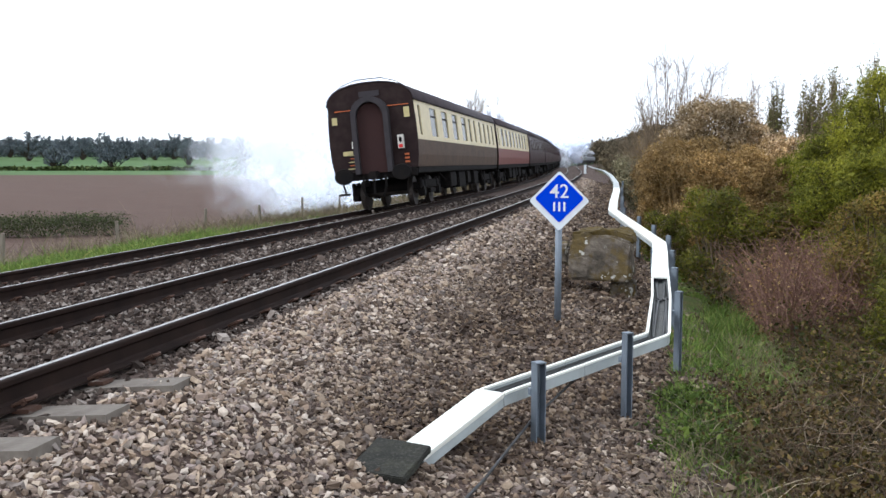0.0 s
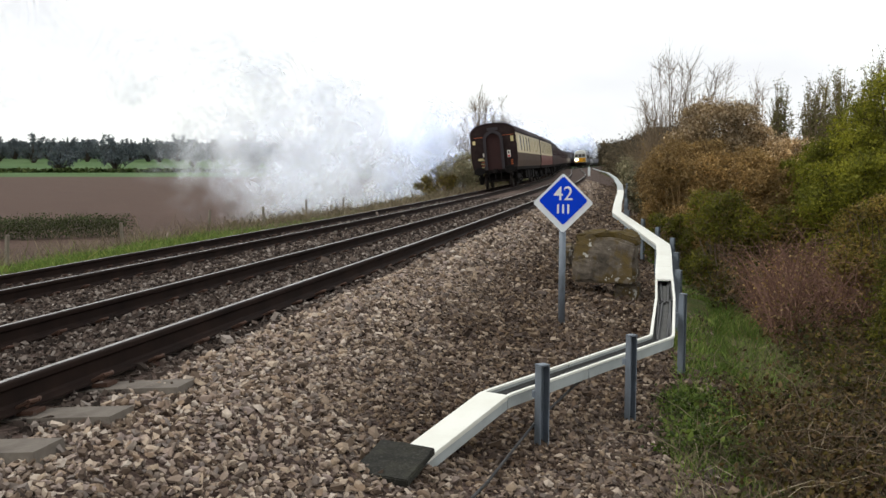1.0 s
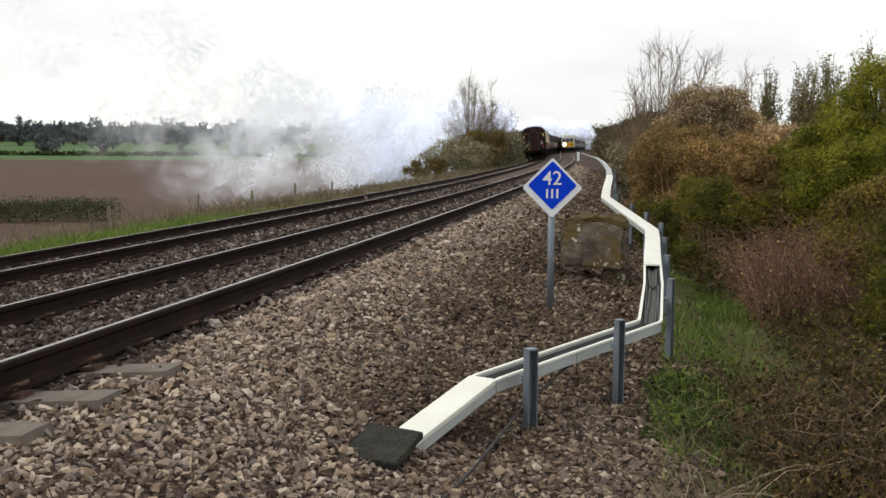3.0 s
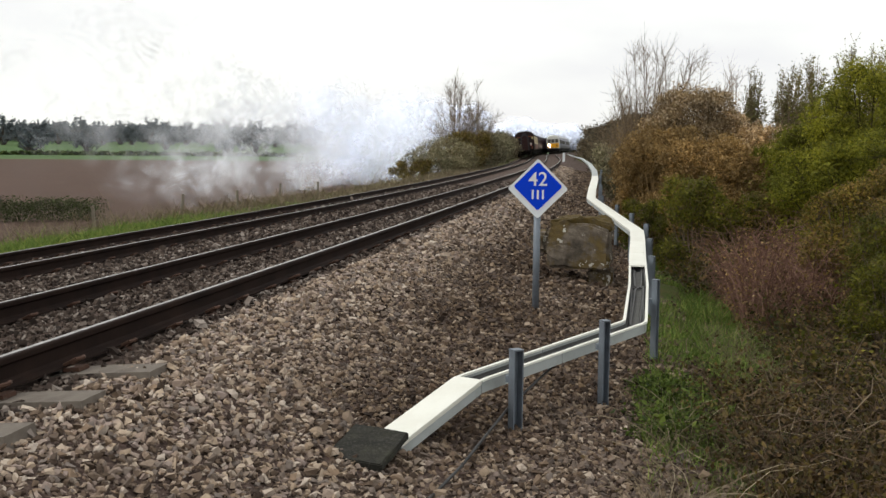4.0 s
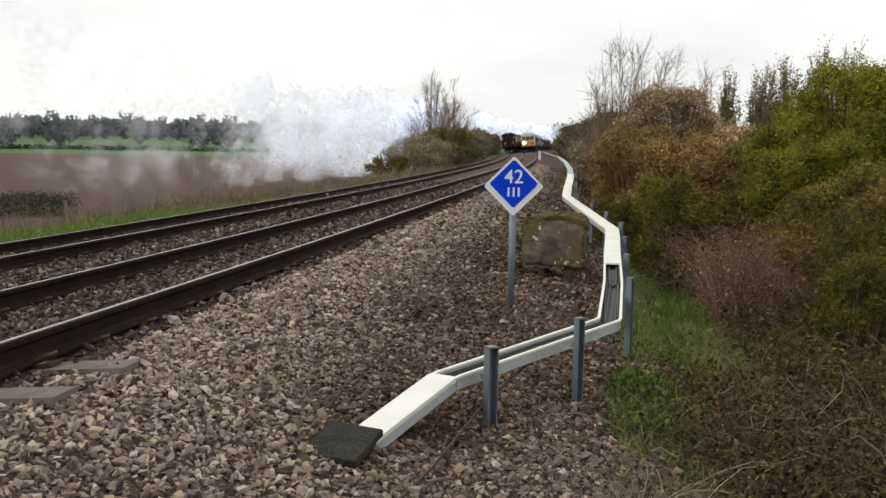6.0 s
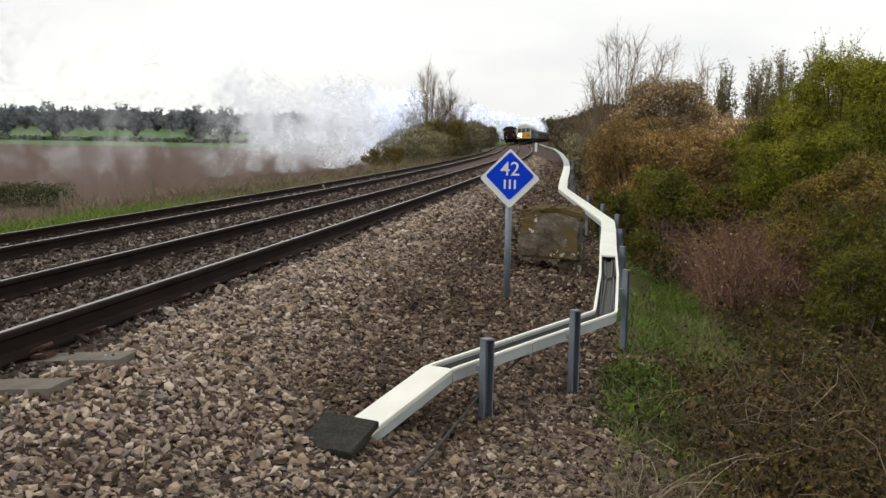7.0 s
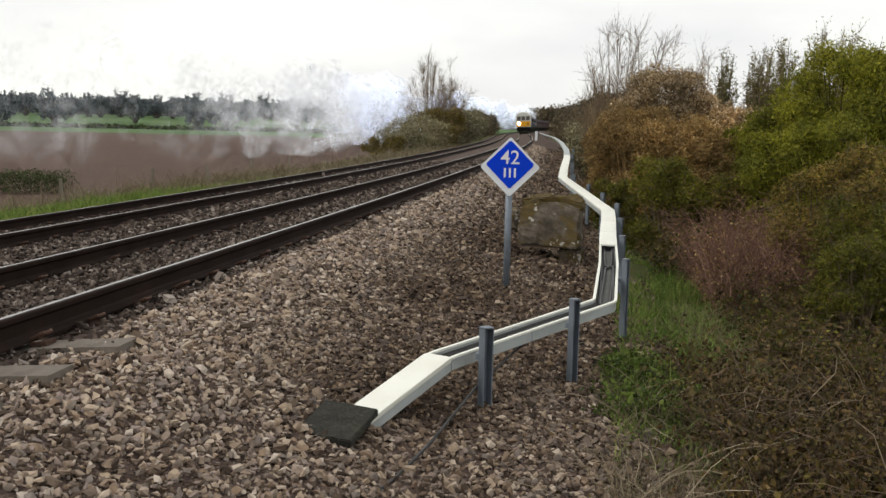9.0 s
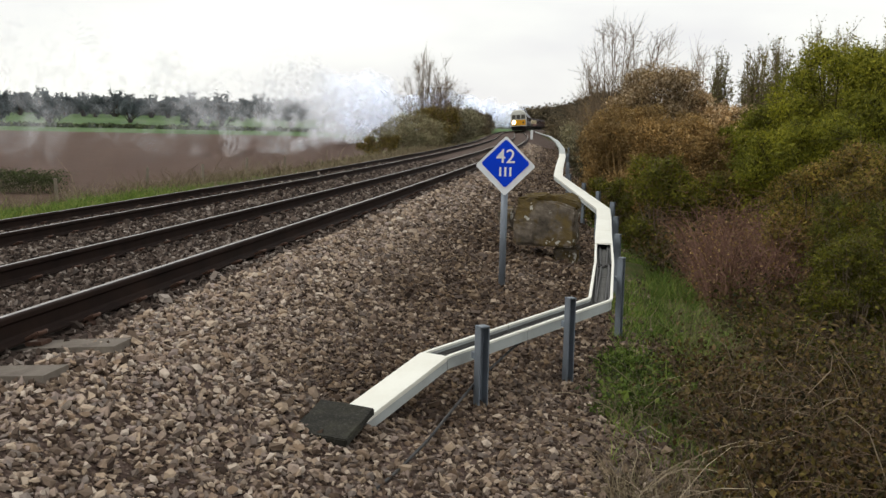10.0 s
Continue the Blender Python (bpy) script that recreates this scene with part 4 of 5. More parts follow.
def scatter_stones(name, label, material, zones, seed):
    """zones: (s0, s1, y0, y1, per square metre, radius, detailed)."""
    rng = np.random.default_rng(seed)
    V, F, base = [], [], 0
    for s0, s1, y0, y1, dens, rad, ico in zones:
        n = int((s1 - s0) * (y1 - y0) * dens)
        s, y = rng.uniform(s0, s1, n), rng.uniform(y0, y1, n)
        keep = np.ones(n, bool)
        for c in (NEAR_C, FAR_C):
            for r in (-GAUGE / 2, GAUGE / 2):
                keep &= np.abs(s - c - r) > 0.075 + rad * 0.4
        edge = 0.75 + 0.35 * np.sin(y * 1.7) + 0.2 * np.sin(y * 4.1)
        keep &= (s < edge) | (rng.random(n) < 0.12)
        s, y = s[keep], y[keep]
        n = len(s)
        r = rad * rng.lognormal(0, 0.28, n)
        P = xyz(s, y, rng.uniform(-0.35, 0.95, n) * r)
        R = turns(rng, n)
        shapes = stone_shapes(rng, ico)
        pick = rng.integers(0, len(shapes), n)
        for k, (v, f) in enumerate(shapes):
            i = np.nonzero(pick == k)[0]
            W = np.einsum("nij,vj->nvi", R[i], v) * r[i, None, None]
            W[..., 2] *= 0.85
            W += P[i, None, :]
            V.append(W.reshape(-1, 3))
            F.append((f[None] + (np.arange(len(i)) * len(v))[:, None, None]).reshape(-1, 3) + base)
            base += W.shape[0] * W.shape[1]
    V = np.concatenate(V)
    ob = arrays(name, V, np.concatenate(F), material)
    at = ob.data.attributes.new("grime", "FLOAT", "POINT")
    # Darker tones down the bank, fewer of them in the nearest stretch.
    dark_weight = np.interp(V[:, 0] - bend(V[:, 1]), [-2.6, -2.1, -1.5, -0.9, 0.3], [0.05, 0.28, 0.70, 0.76, 0.72]) * np.interp(V[:, 1], [4.3, 5.6], [0.45, 1.0])
    at.data.foreach_set("value", dark_weight.astype(np.float32))
    tagged(ob, label, "ballast", kind="stuff")


scatter_stones("ballast_bank", "tan-grey crushed stone ballast sloping from the track", STONES,
               [(-2.75, 1.0, 3.2, 5.4, 1600, 0.0195, True), (-2.75, 1.0, 5.3, 7.6, 1800, 0.0178, True), (-2.75, 0.8, 7.5, 12, 1150, 0.0210, False), (-2.75, 0.8, 12, 19, 500, 0.029, False), (-2.75, 0.6, 19, 38, 210, 0.034, False), (-2.75, 0.2, 38, 75, 75, 0.046, False)], 11)
scatter_stones("ballast_bed", "darker rust-stained stones between the rails and sleepers", BEDSTONES,
               [(-6.9, -2.75, 3.5, 12, 600, 0.0215, False), (-6.9, -2.75, 12, 20, 360, 0.027, False), (-9.5, -6.9, 5, 20, 300, 0.028, False), (-9.5, -2.75, 20, 42, 95, 0.036, False)], 12)
# ---- plants ----
def tubes(p0, p1, r0, r1):
    """Three-sided twigs from p0 to p1."""
    p0, p1 = np.asarray(p0, float), np.asarray(p1, float)
    n = len(p0)
    d = p1 - p0
    d /= np.linalg.norm(d, axis=1, keepdims=True) + 1e-9
    ref = np.where(np.abs(d[:, 2:3]) < 0.9, [[0, 0, 1.0]], [[1.0, 0, 0]])
    a = np.cross(d, ref)
    a /= np.linalg.norm(a, axis=1, keepdims=True) + 1e-9
    b = np.cross(d, a)
    V = np.zeros((n, 6, 3))
    for k in range(3):
        w = a * math.cos(2.094 * k) + b * math.sin(2.094 * k)
        V[:, k] = p0 + w * np.asarray(r0).reshape(-1, 1)
        V[:, 3 + k] = p1 + w * np.asarray(r1).reshape(-1, 1)
    f = np.array([[0, 1, 4, 3], [1, 2, 5, 4], [2, 0, 3, 5]])
    return V.reshape(-1, 3), (f[None] + 6 * np.arange(n)[:, None, None]).reshape(-1, 4)


def leaves(rng, P, size, slim=0.55, droop=0.0):
    """Diamond leaves of two folded halves at the points P."""
    n = len(P)
    a = rng.normal(size=(n, 3)) - [0, 0, droop]
    a /= np.linalg.norm(a, axis=1, keepdims=True)
    b = np.cross(a, rng.normal(size=(n, 3)))
    b /= np.linalg.norm(b, axis=1, keepdims=True) + 1e-9
    c = np.cross(a, b)
    s = (size * rng.lognormal(0, 0.3, n))[:, None]
    V = np.stack([P - a * s, P + b * s * slim + c * s * 0.15, P + a * s, P - b * s * slim + c * s * 0.15], 1)
    return V.reshape(-1, 3), np.arange(4 * n).reshape(n, 4)


def shoots(rng, n, rx, ry, h, low=0.45, fan=0.15, k=6):
    """n curved stems from a common foot to a domed, lumpy crown."""
    ang, rad = rng.uniform(0, 2 * math.pi, n), np.sqrt(rng.random(n))
    lump = 1 + 0.28 * np.sin(3 * ang + rng.uniform(0, 6)) * rad + 0.14 * np.sin(7 * ang + rng.uniform(0, 6)) * rad
    end = np.stack([rx * rad * np.cos(ang) * lump, ry * rad * np.sin(ang) * lump, h * (1 - 0.55 * rad**2) * (1 - (1 - low) * rng.random(n) ** 1.8) * (0.85 + 0.15 * lump)], 1)
    start = np.stack([end[:, 0] * fan, end[:, 1] * fan, np.zeros(n)], 1) + rng.normal(0, 0.04, (n, 3)) * [rx, ry, 0]
    ctrl = start * 0.45 + end * 0.55
    ctrl[:, 2] = end[:, 2] * rng.uniform(0.55, 0.85, n)
    ctrl[:, :2] *= rng.uniform(0.55, 0.95, (n, 1))
    t = np.linspace(0, 1, k)[None, :, None]
    return start[:, None] * (1 - t) ** 2 + ctrl[:, None] * 2 * t * (1 - t) + end[:, None] * t * t


def shrub_arrays(seed, rx, ry, h, n, twigs, per, leaf, thick, twig_len=0.13, low=0.45, fan=0.15, up=0.25, first=0.3, jitter=0.03, sub=0):
    rng = np.random.default_rng(seed)
    S = shoots(rng, n, rx, ry, h, low, fan)
    k = S.shape[1]
    p0, p1 = S[:, :-1].reshape(-1, 3), S[:, 1:].reshape(-1, 3)
    tr = np.tile(np.linspace(1, 0.25, k), (n, 1)) * thick * rng.uniform(0.6, 1.3, (n, 1))
    r0, r1 = tr[:, :-1].ravel(), tr[:, 1:].ravel()
    ti = rng.uniform(first, 1, (n, twigs)) ** 0.8 * (k - 1.001)
    i0, fr = ti.astype(int), (ti % 1)[..., None]
    rows = np.arange(n)[:, None]
    B = S[rows, i0] * (1 - fr) + S[rows, i0 + 1] * fr
    D = (S[rows, i0 + 1] - S[rows, i0])
    D = D / (np.linalg.norm(D, axis=2, keepdims=True) + 1e-9) * 0.7 + rng.normal(0, 0.6, D.shape) + [0, 0, up]
    D /= np.linalg.norm(D, axis=2, keepdims=True)
    L = twig_len * h * rng.uniform(0.4, 1.5, (n, twigs, 1))
    T0, T1 = B.reshape(-1, 3), (B + D * L).reshape(-1, 3)
    P0, P1 = np.concatenate([p0, T0]), np.concatenate([p1, T1])
    R0 = np.concatenate([r0, np.full(len(T0), thick * 0.3)])
    R1 = np.concatenate([r1, np.full(len(T0), thick * 0.15)])
    if sub:
        q0 = np.repeat(T0, sub, 0) + np.repeat(T1 - T0, sub, 0) * rng.uniform(0.25, 1.0, (len(T0) * sub, 1))
        dq = np.repeat(T1 - T0, sub, 0) * 0.45 + rng.normal(0, 0.22, (len(T0) * sub, 3)) * np.repeat(L.reshape(-1, 1), sub, 0) + [0, 0, 0.02 * h]
        P0, P1 = np.concatenate([P0, q0]), np.concatenate([P1, q0 + dq])
        R0 = np.concatenate([R0, np.full(len(q0), thick * 0.16)])
        R1 = np.concatenate([R1, np.full(len(q0), thick * 0.09)])
    stems = tubes(P0, P1, R0, R1)
    foliage = None
    if per:
        u = rng.uniform(0.1, 1.15, (n * twigs, per, 1))
        P = T0[:, None] + (T1 - T0)[:, None] * u + rng.normal(0, jitter * h / 3, (n * twigs, per, 3))
        P = P.reshape(-1, 3)
        P = P[P[:, 2] > 0.03]
        foliage = leaves(rng, P, leaf)
    return stems, foliage


def bush_arrays(seed, rx, ry, h, leaf, count, lobes=26, low=0.16, twigs=12, thick=0.012):
    """A shrub of many rounded clumps: stems to each clump, twigs within it and leaves thick at its skin."""
    rng = np.random.default_rng(seed)
    z = low + (0.86 - low) * rng.random(lobes) ** 0.8
    reach = np.where(z > 0.38, np.sqrt(np.clip(1 - ((z - 0.38) / 0.62) ** 2, 0, 1)), 0.75 + 0.65 * z)
    ang = np.arange(lobes) * 2.399 + rng.uniform(-0.5, 0.5, lobes)
    rad = reach * rng.uniform(0.45, 0.95, lobes)
    C = np.stack([rx * rad * np.cos(ang), ry * rad * np.sin(ang), h * z], 1)
    size = min(rx, ry, h * 0.6) * rng.uniform(0.20, 0.44, lobes)
    pick = rng.choice(lobes, count, p=size**2 / np.sum(size**2))
    d = rng.normal(size=(count, 3)) + [0, 0, 0.35] + 0.55 * (C[pick] - [0, 0, h * 0.4]) / max(rx, h * 0.5)
    d /= np.linalg.norm(d, axis=1, keepdims=True)
    lump = 1 + 0.22 * np.sin(d @ rng.normal(0, 4, 3) + pick) + 0.16 * np.sin(d @ rng.normal(0, 8, 3) + 2.0 * pick)
    r = size[pick] * lump * np.where(rng.random(count) < 0.10, rng.uniform(1.0, 1.4, count), 1.0 - 0.45 * rng.random(count) ** 1.6)
    P = C[pick] + d * r[:, None] * [1, 1, 0.82]
    nrm = d * 0.9 + rng.normal(0, 0.55, (count, 3))
    nrm /= np.linalg.norm(nrm, axis=1, keepdims=True)
    a = np.cross(nrm, rng.normal(size=(count, 3)))
    a /= np.linalg.norm(a, axis=1, keepdims=True) + 1e-9
    b = np.cross(nrm, a)
    s = (leaf * rng.lognormal(0, 0.3, count))[:, None]
    V = np.stack([P - a * s - b * s * 0.45, P + a * s, P - a * s * 0.5 + b * s * 0.6], 1)
    keep = P[:, 2] > 0.03
    V = V[keep]
    foot_xy = C * [0.25, 0.25, 0]
    t = np.linspace(0, 1, 5)[None, :, None]
    ctrl = C * [0.5, 0.5, 0.65] + rng.normal(0, 0.05, C.shape)
    S = foot_xy[:, None] * (1 - t) ** 2 + ctrl[:, None] * 2 * t * (1 - t) + C[:, None] * t * t
    dt = rng.normal(size=(lobes, twigs, 3)) + [0, 0, 0.7]
    dt /= np.linalg.norm(dt, axis=2, keepdims=True)
    T1 = C[:, None] + dt * size[:, None, None] * rng.uniform(0.9, 1.35, (lobes, twigs, 1))
    T0 = np.repeat(C[:, None], twigs, 1)
    k = thick * (0.5 + h / 4)
    P0 = np.concatenate([S[:, :-1].reshape(-1, 3), T0.reshape(-1, 3)])
    P1 = np.concatenate([S[:, 1:].reshape(-1, 3), T1.reshape(-1, 3)])
    taper = np.tile(np.linspace(1.3, 0.5, 5), (lobes, 1)) * k
    R0 = np.concatenate([taper[:, :-1].ravel(), np.full(lobes * twigs, k * 0.35)])
    R1 = np.concatenate([taper[:, 1:].ravel(), np.full(lobes * twigs, k * 0.12)])
    return tubes(P0, P1, R0, R1), (V.reshape(-1, 3), np.arange(3 * len(V)).reshape(-1, 3))


def plant(kind, label, category, at, stems, foliage, bark, leaf_mat, group="", turn=0.0, names=("branchwork", "crown")):
    root = new(kind)
    root.matrix_basis = pose(*at, 0, 0, turn)
    tagged(root, label, category, group)
    arrays(names[0], *stems, bark, root)
    if foliage:
        arrays(names[1], *foliage, leaf_mat, root)
    return root


def bark_mat(name, a, b):
    return by_island(name, [(0.0, a), (1.0, b)], 0.9, 20)


BARK_DARK = bark_mat("dark_hedge_bark", (0.035, 0.028, 0.022), (0.09, 0.07, 0.055))
BARK_GOLD = bark_mat("golden_brown_hedge_twigs", (0.11, 0.072, 0.03), (0.25, 0.17, 0.08))
BARK_OLIVE = bark_mat("olive_hedge_twigs", (0.055, 0.048, 0.016), (0.11, 0.10, 0.035))
BARK_PALE = bark_mat("pale_bare_twigs", (0.15, 0.108, 0.072), (0.34, 0.265, 0.185))
BARK_RED = bark_mat("red_brown_canes", (0.15, 0.075, 0.055), (0.30, 0.18, 0.14))
BARK_BRAMBLE = bark_mat("brown_bramble_stems", (0.05, 0.034, 0.024), (0.16, 0.11, 0.075))
BARK_DEAD = bark_mat("bleached_dead_stems", (0.15, 0.12, 0.08), (0.36, 0.31, 0.23))
BARK_STRAW = bark_mat("dry_bramble_stems", (0.10, 0.07, 0.045), (0.30, 0.24, 0.17))
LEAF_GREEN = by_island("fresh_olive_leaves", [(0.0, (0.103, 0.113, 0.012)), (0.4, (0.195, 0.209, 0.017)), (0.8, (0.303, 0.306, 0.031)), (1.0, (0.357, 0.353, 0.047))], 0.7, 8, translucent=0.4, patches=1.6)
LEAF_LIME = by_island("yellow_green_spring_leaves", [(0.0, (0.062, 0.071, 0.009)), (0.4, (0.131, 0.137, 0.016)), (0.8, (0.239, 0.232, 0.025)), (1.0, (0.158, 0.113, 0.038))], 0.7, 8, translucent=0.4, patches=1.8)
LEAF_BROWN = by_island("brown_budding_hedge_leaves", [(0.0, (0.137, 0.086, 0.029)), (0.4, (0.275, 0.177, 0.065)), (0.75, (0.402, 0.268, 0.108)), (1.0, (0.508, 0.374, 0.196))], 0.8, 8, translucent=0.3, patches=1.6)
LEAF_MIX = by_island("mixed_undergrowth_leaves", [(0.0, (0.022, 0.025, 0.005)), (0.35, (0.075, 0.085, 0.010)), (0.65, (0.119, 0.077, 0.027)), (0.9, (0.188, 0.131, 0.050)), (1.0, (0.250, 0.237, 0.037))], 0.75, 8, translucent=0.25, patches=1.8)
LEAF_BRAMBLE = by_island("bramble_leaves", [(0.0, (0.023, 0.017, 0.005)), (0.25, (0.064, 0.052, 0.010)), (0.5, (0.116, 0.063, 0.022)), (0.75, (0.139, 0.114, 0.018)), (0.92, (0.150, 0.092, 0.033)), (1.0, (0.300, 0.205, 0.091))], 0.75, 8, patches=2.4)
LEAF_PALE = by_island("pale_blossom_buds", [(0.0, (0.088, 0.083, 0.045)), (0.6, (0.220, 0.198, 0.110)), (1.0, (0.396, 0.374, 0.250))], 0.8, 8)
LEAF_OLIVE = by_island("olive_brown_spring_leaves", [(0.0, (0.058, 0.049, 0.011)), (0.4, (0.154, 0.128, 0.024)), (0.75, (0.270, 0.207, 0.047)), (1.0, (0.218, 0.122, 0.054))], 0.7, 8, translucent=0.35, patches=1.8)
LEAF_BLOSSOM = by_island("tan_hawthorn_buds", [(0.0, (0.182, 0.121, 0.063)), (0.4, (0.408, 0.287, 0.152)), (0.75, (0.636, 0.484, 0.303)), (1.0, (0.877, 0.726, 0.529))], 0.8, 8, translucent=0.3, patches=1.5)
LEAF_POPLAR = by_island("pale_poplar_leaves", [(0.0, (0.12, 0.115, 0.035)), (0.5, (0.24, 0.225, 0.08)), (1.0, (0.38, 0.35, 0.15))], 0.75, 6, translucent=0.4)
# Distance haze is painted in: pale blue-grey base colour instead of real air haze.
LEAF_FAR = by_island("haze_tinted_far_leaves", [(0.0, (0.089, 0.115, 0.139)), (0.5, (0.133, 0.163, 0.185)), (1.0, (0.187, 0.209, 0.217))], 0.9, 2)
LEAF_FARWOOD = by_island("brown_far_wood_leaves", [(0.0, (0.054, 0.046, 0.030)), (0.5, (0.120, 0.099, 0.063)), (1.0, (0.195, 0.158, 0.102))], 0.9, 2, patches=0.3)
LEAF_HEDGE = by_island("dark_field_hedge_leaves", [(0.0, (0.031, 0.049, 0.016)), (0.6, (0.066, 0.093, 0.026)), (1.0, (0.112, 0.140, 0.049))], 0.9, 4)
GRASS = by_island("verge_grass", [(0.0, (0.063, 0.111, 0.017)), (0.5, (0.132, 0.211, 0.038)), (0.85, (0.213, 0.289, 0.062)), (1.0, (0.287, 0.277, 0.095))], 0.8, 8)
NETTLE = by_island("fresh_nettle_leaves", [(0.0, (0.025, 0.042, 0.008)), (0.5, (0.065, 0.105, 0.016)), (1.0, (0.13, 0.18, 0.03))], 0.7, 8, translucent=0.25)
DRYGRASS = by_island("dry_grass_stalks", [(0.0, (0.10, 0.075, 0.05)), (0.5, (0.24, 0.19, 0.12)), (0.9, (0.36, 0.30, 0.20)), (1.0, (0.13, 0.16, 0.05))], 0.85, 8)


def foot(x, y, sink=0.05):
    return (x, y, float(ground_z(x - float(bend(y)), y)) - sink)


# hedge row along the line: x, y, half width, height, look
HEDGE = [
    (3.80, 17.0, 0.98, 3.52, "green"), (3.25, 18.0, 0.85, 2.62, "green"), (4.5, 16.5, 1.05, 3.35, "green"), (2.72, 19.0, 0.62, 2.3, "green"), (3.30, 15.9, 0.90, 2.55, "green"), (4.2, 15.0, 0.95, 2.70, "green"),
    (2.78, 12.6, 0.66, 1.80, "olive"), (3.25, 12.0, 0.72, 2.05, "olive"), (2.50, 10.0, 0.42, 1.20, "lime"), (2.80, 10.7, 0.5, 1.45, "lime"),
    (1.50, 24.0, 1.05, 3.60, "blossom"), (0.93, 24.5, 0.66, 3.1, "blossom"), (2.25, 24.0, 0.72, 3.15, "blossom"), (3.0, 23.5, 0.8, 2.7, "blossom"),
    (0.72, 19.8, 0.86, 2.45, "brown"), (1.51, 19.5, 0.96, 2.5, "brown"), (2.12, 19.0, 0.62, 2.2, "brown"), (0.26, 20.7, 0.48, 2.05, "brown"), (0.95, 22.0, 0.7, 2.6, "brown"),
    (1.12, 16.3, 0.58, 1.65, "mixed"), (1.70, 16.2, 0.58, 1.5, "mixed"), (2.3, 16.4, 0.58, 1.55, "olive"), (0.35, 17.9, 0.40, 1.15, "mixed"),
    (-0.12, 34.5, 0.75, 2.0, "pale"), (0.55, 38.7, 1.1, 2.9, "brown"), (0.50, 29.5, 0.9, 2.2, "brown"), (-0.55, 47, 1.0, 2.2, "pale"), (1.20, 52, 1.6, 3.4, "brown"),
    (-0.35, 71, 2.0, 3.7, "dark"), (-1.2, 91, 2.2, 3.7, "dark"), (-2.7, 121, 2.8, 3.6, "dark"), (-4.2, 152, 3.2, 3.8, "dark"), (1.6, 82, 2.6, 4.8, "dark"), (0.8, 110, 3.2, 5.4, "dark"),
]
LOOKS = {"lime": (BARK_STRAW, LEAF_LIME, "yellow-green spring bush beside the dead canes"), "green": (BARK_OLIVE, LEAF_GREEN, "fresh olive-green hedge shrub beside the railway bank"), "mixed": (BARK_STRAW, LEAF_LIME, "tangled green undergrowth bush below the hedge"),
         "olive": (BARK_STRAW, LEAF_OLIVE, "olive-brown budding shrub at the hedge foot"), "blossom": (BARK_GOLD, LEAF_BLOSSOM, "tan hawthorn bush covered in pale buds"),
         "brown": (BARK_GOLD, LEAF_BROWN, "golden-brown budding hawthorn bush beside the railway bank"), "pale": (BARK_PALE, LEAF_PALE, "pale blossoming blackthorn bush near the cable trough"), "dark": (BARK_GOLD, LEAF_FARWOOD, "dark leafless thicket farther along the line")}
for k, (x, y, r, h, lk) in enumerate(HEDGE):
    leaf = 0.0095 + 0.0007 * y
    st, fo = bush_arrays(100 + k, r, r * 1.1, h * 1.08, leaf, int(min(72000, 7.5 * r * h / leaf**2)), lobes=int(24 + 11 * h), twigs=18)
    plant("hedge_bush", LOOKS[lk][2], "bush", foot(x, y), st, fo, LOOKS[lk][0], LOOKS[lk][1], "hedge beside the railway", turn=k * 67)

# tall bare trees and poplars behind the hedge
for k, (x, y, r, h, n, lk) in enumerate([(0.55, 31.0, 1.45, 5.4, 20, "bare"), (1.23, 31.2, 1.3, 5.2, 15, "bare"), (2.0, 31.3, 1.05, 4.95, 14, "bare"), (0.15, 31.0, 0.9, 4.3, 10, "bare"), (3.05, 31.8, 0.55, 4.6, 5, "bare"),
                                        (7.28, 62, 0.8, 7.3, 90, "poplar"), (9.1, 62, 0.95, 7.4, 90, "poplar"), (10.7, 63, 1.1, 7.8, 100, "poplar"), (10.0, 64, 0.8, 7.0, 70, "poplar"), (12.7, 63, 1.5, 8.2, 130, "poplar"), (14.3, 62, 1.5, 8.2, 120, "poplar"), (17.0, 62, 1.7, 8.4, 120, "poplar")]):
    bare = lk == "bare"
    st, fo = shrub_arrays(300 + k, r, r, h, n, 32 if bare else 16, 1 if bare else 6, 0.014 if bare else 0.05, 0.020 if bare else 0.03, twig_len=0.09 if bare else 0.07, low=0.8 if bare else 0.35, fan=0.2 if bare else 0.3, up=0.35 if bare else 0.8, first=0.30 if bare else 0.2, sub=2 if bare else 0)
    plant("bare_tree" if bare else "poplar_tree", "tall bare many-stemmed tree with first buds behind the hedge" if bare else "slender olive poplar tree with first leaves behind the hedge", "tree", foot(x, y), st, fo, BARK_PALE, LEAF_BROWN if bare else LEAF_POPLAR, "trees behind the hedge", names=("trunk", "crown"))

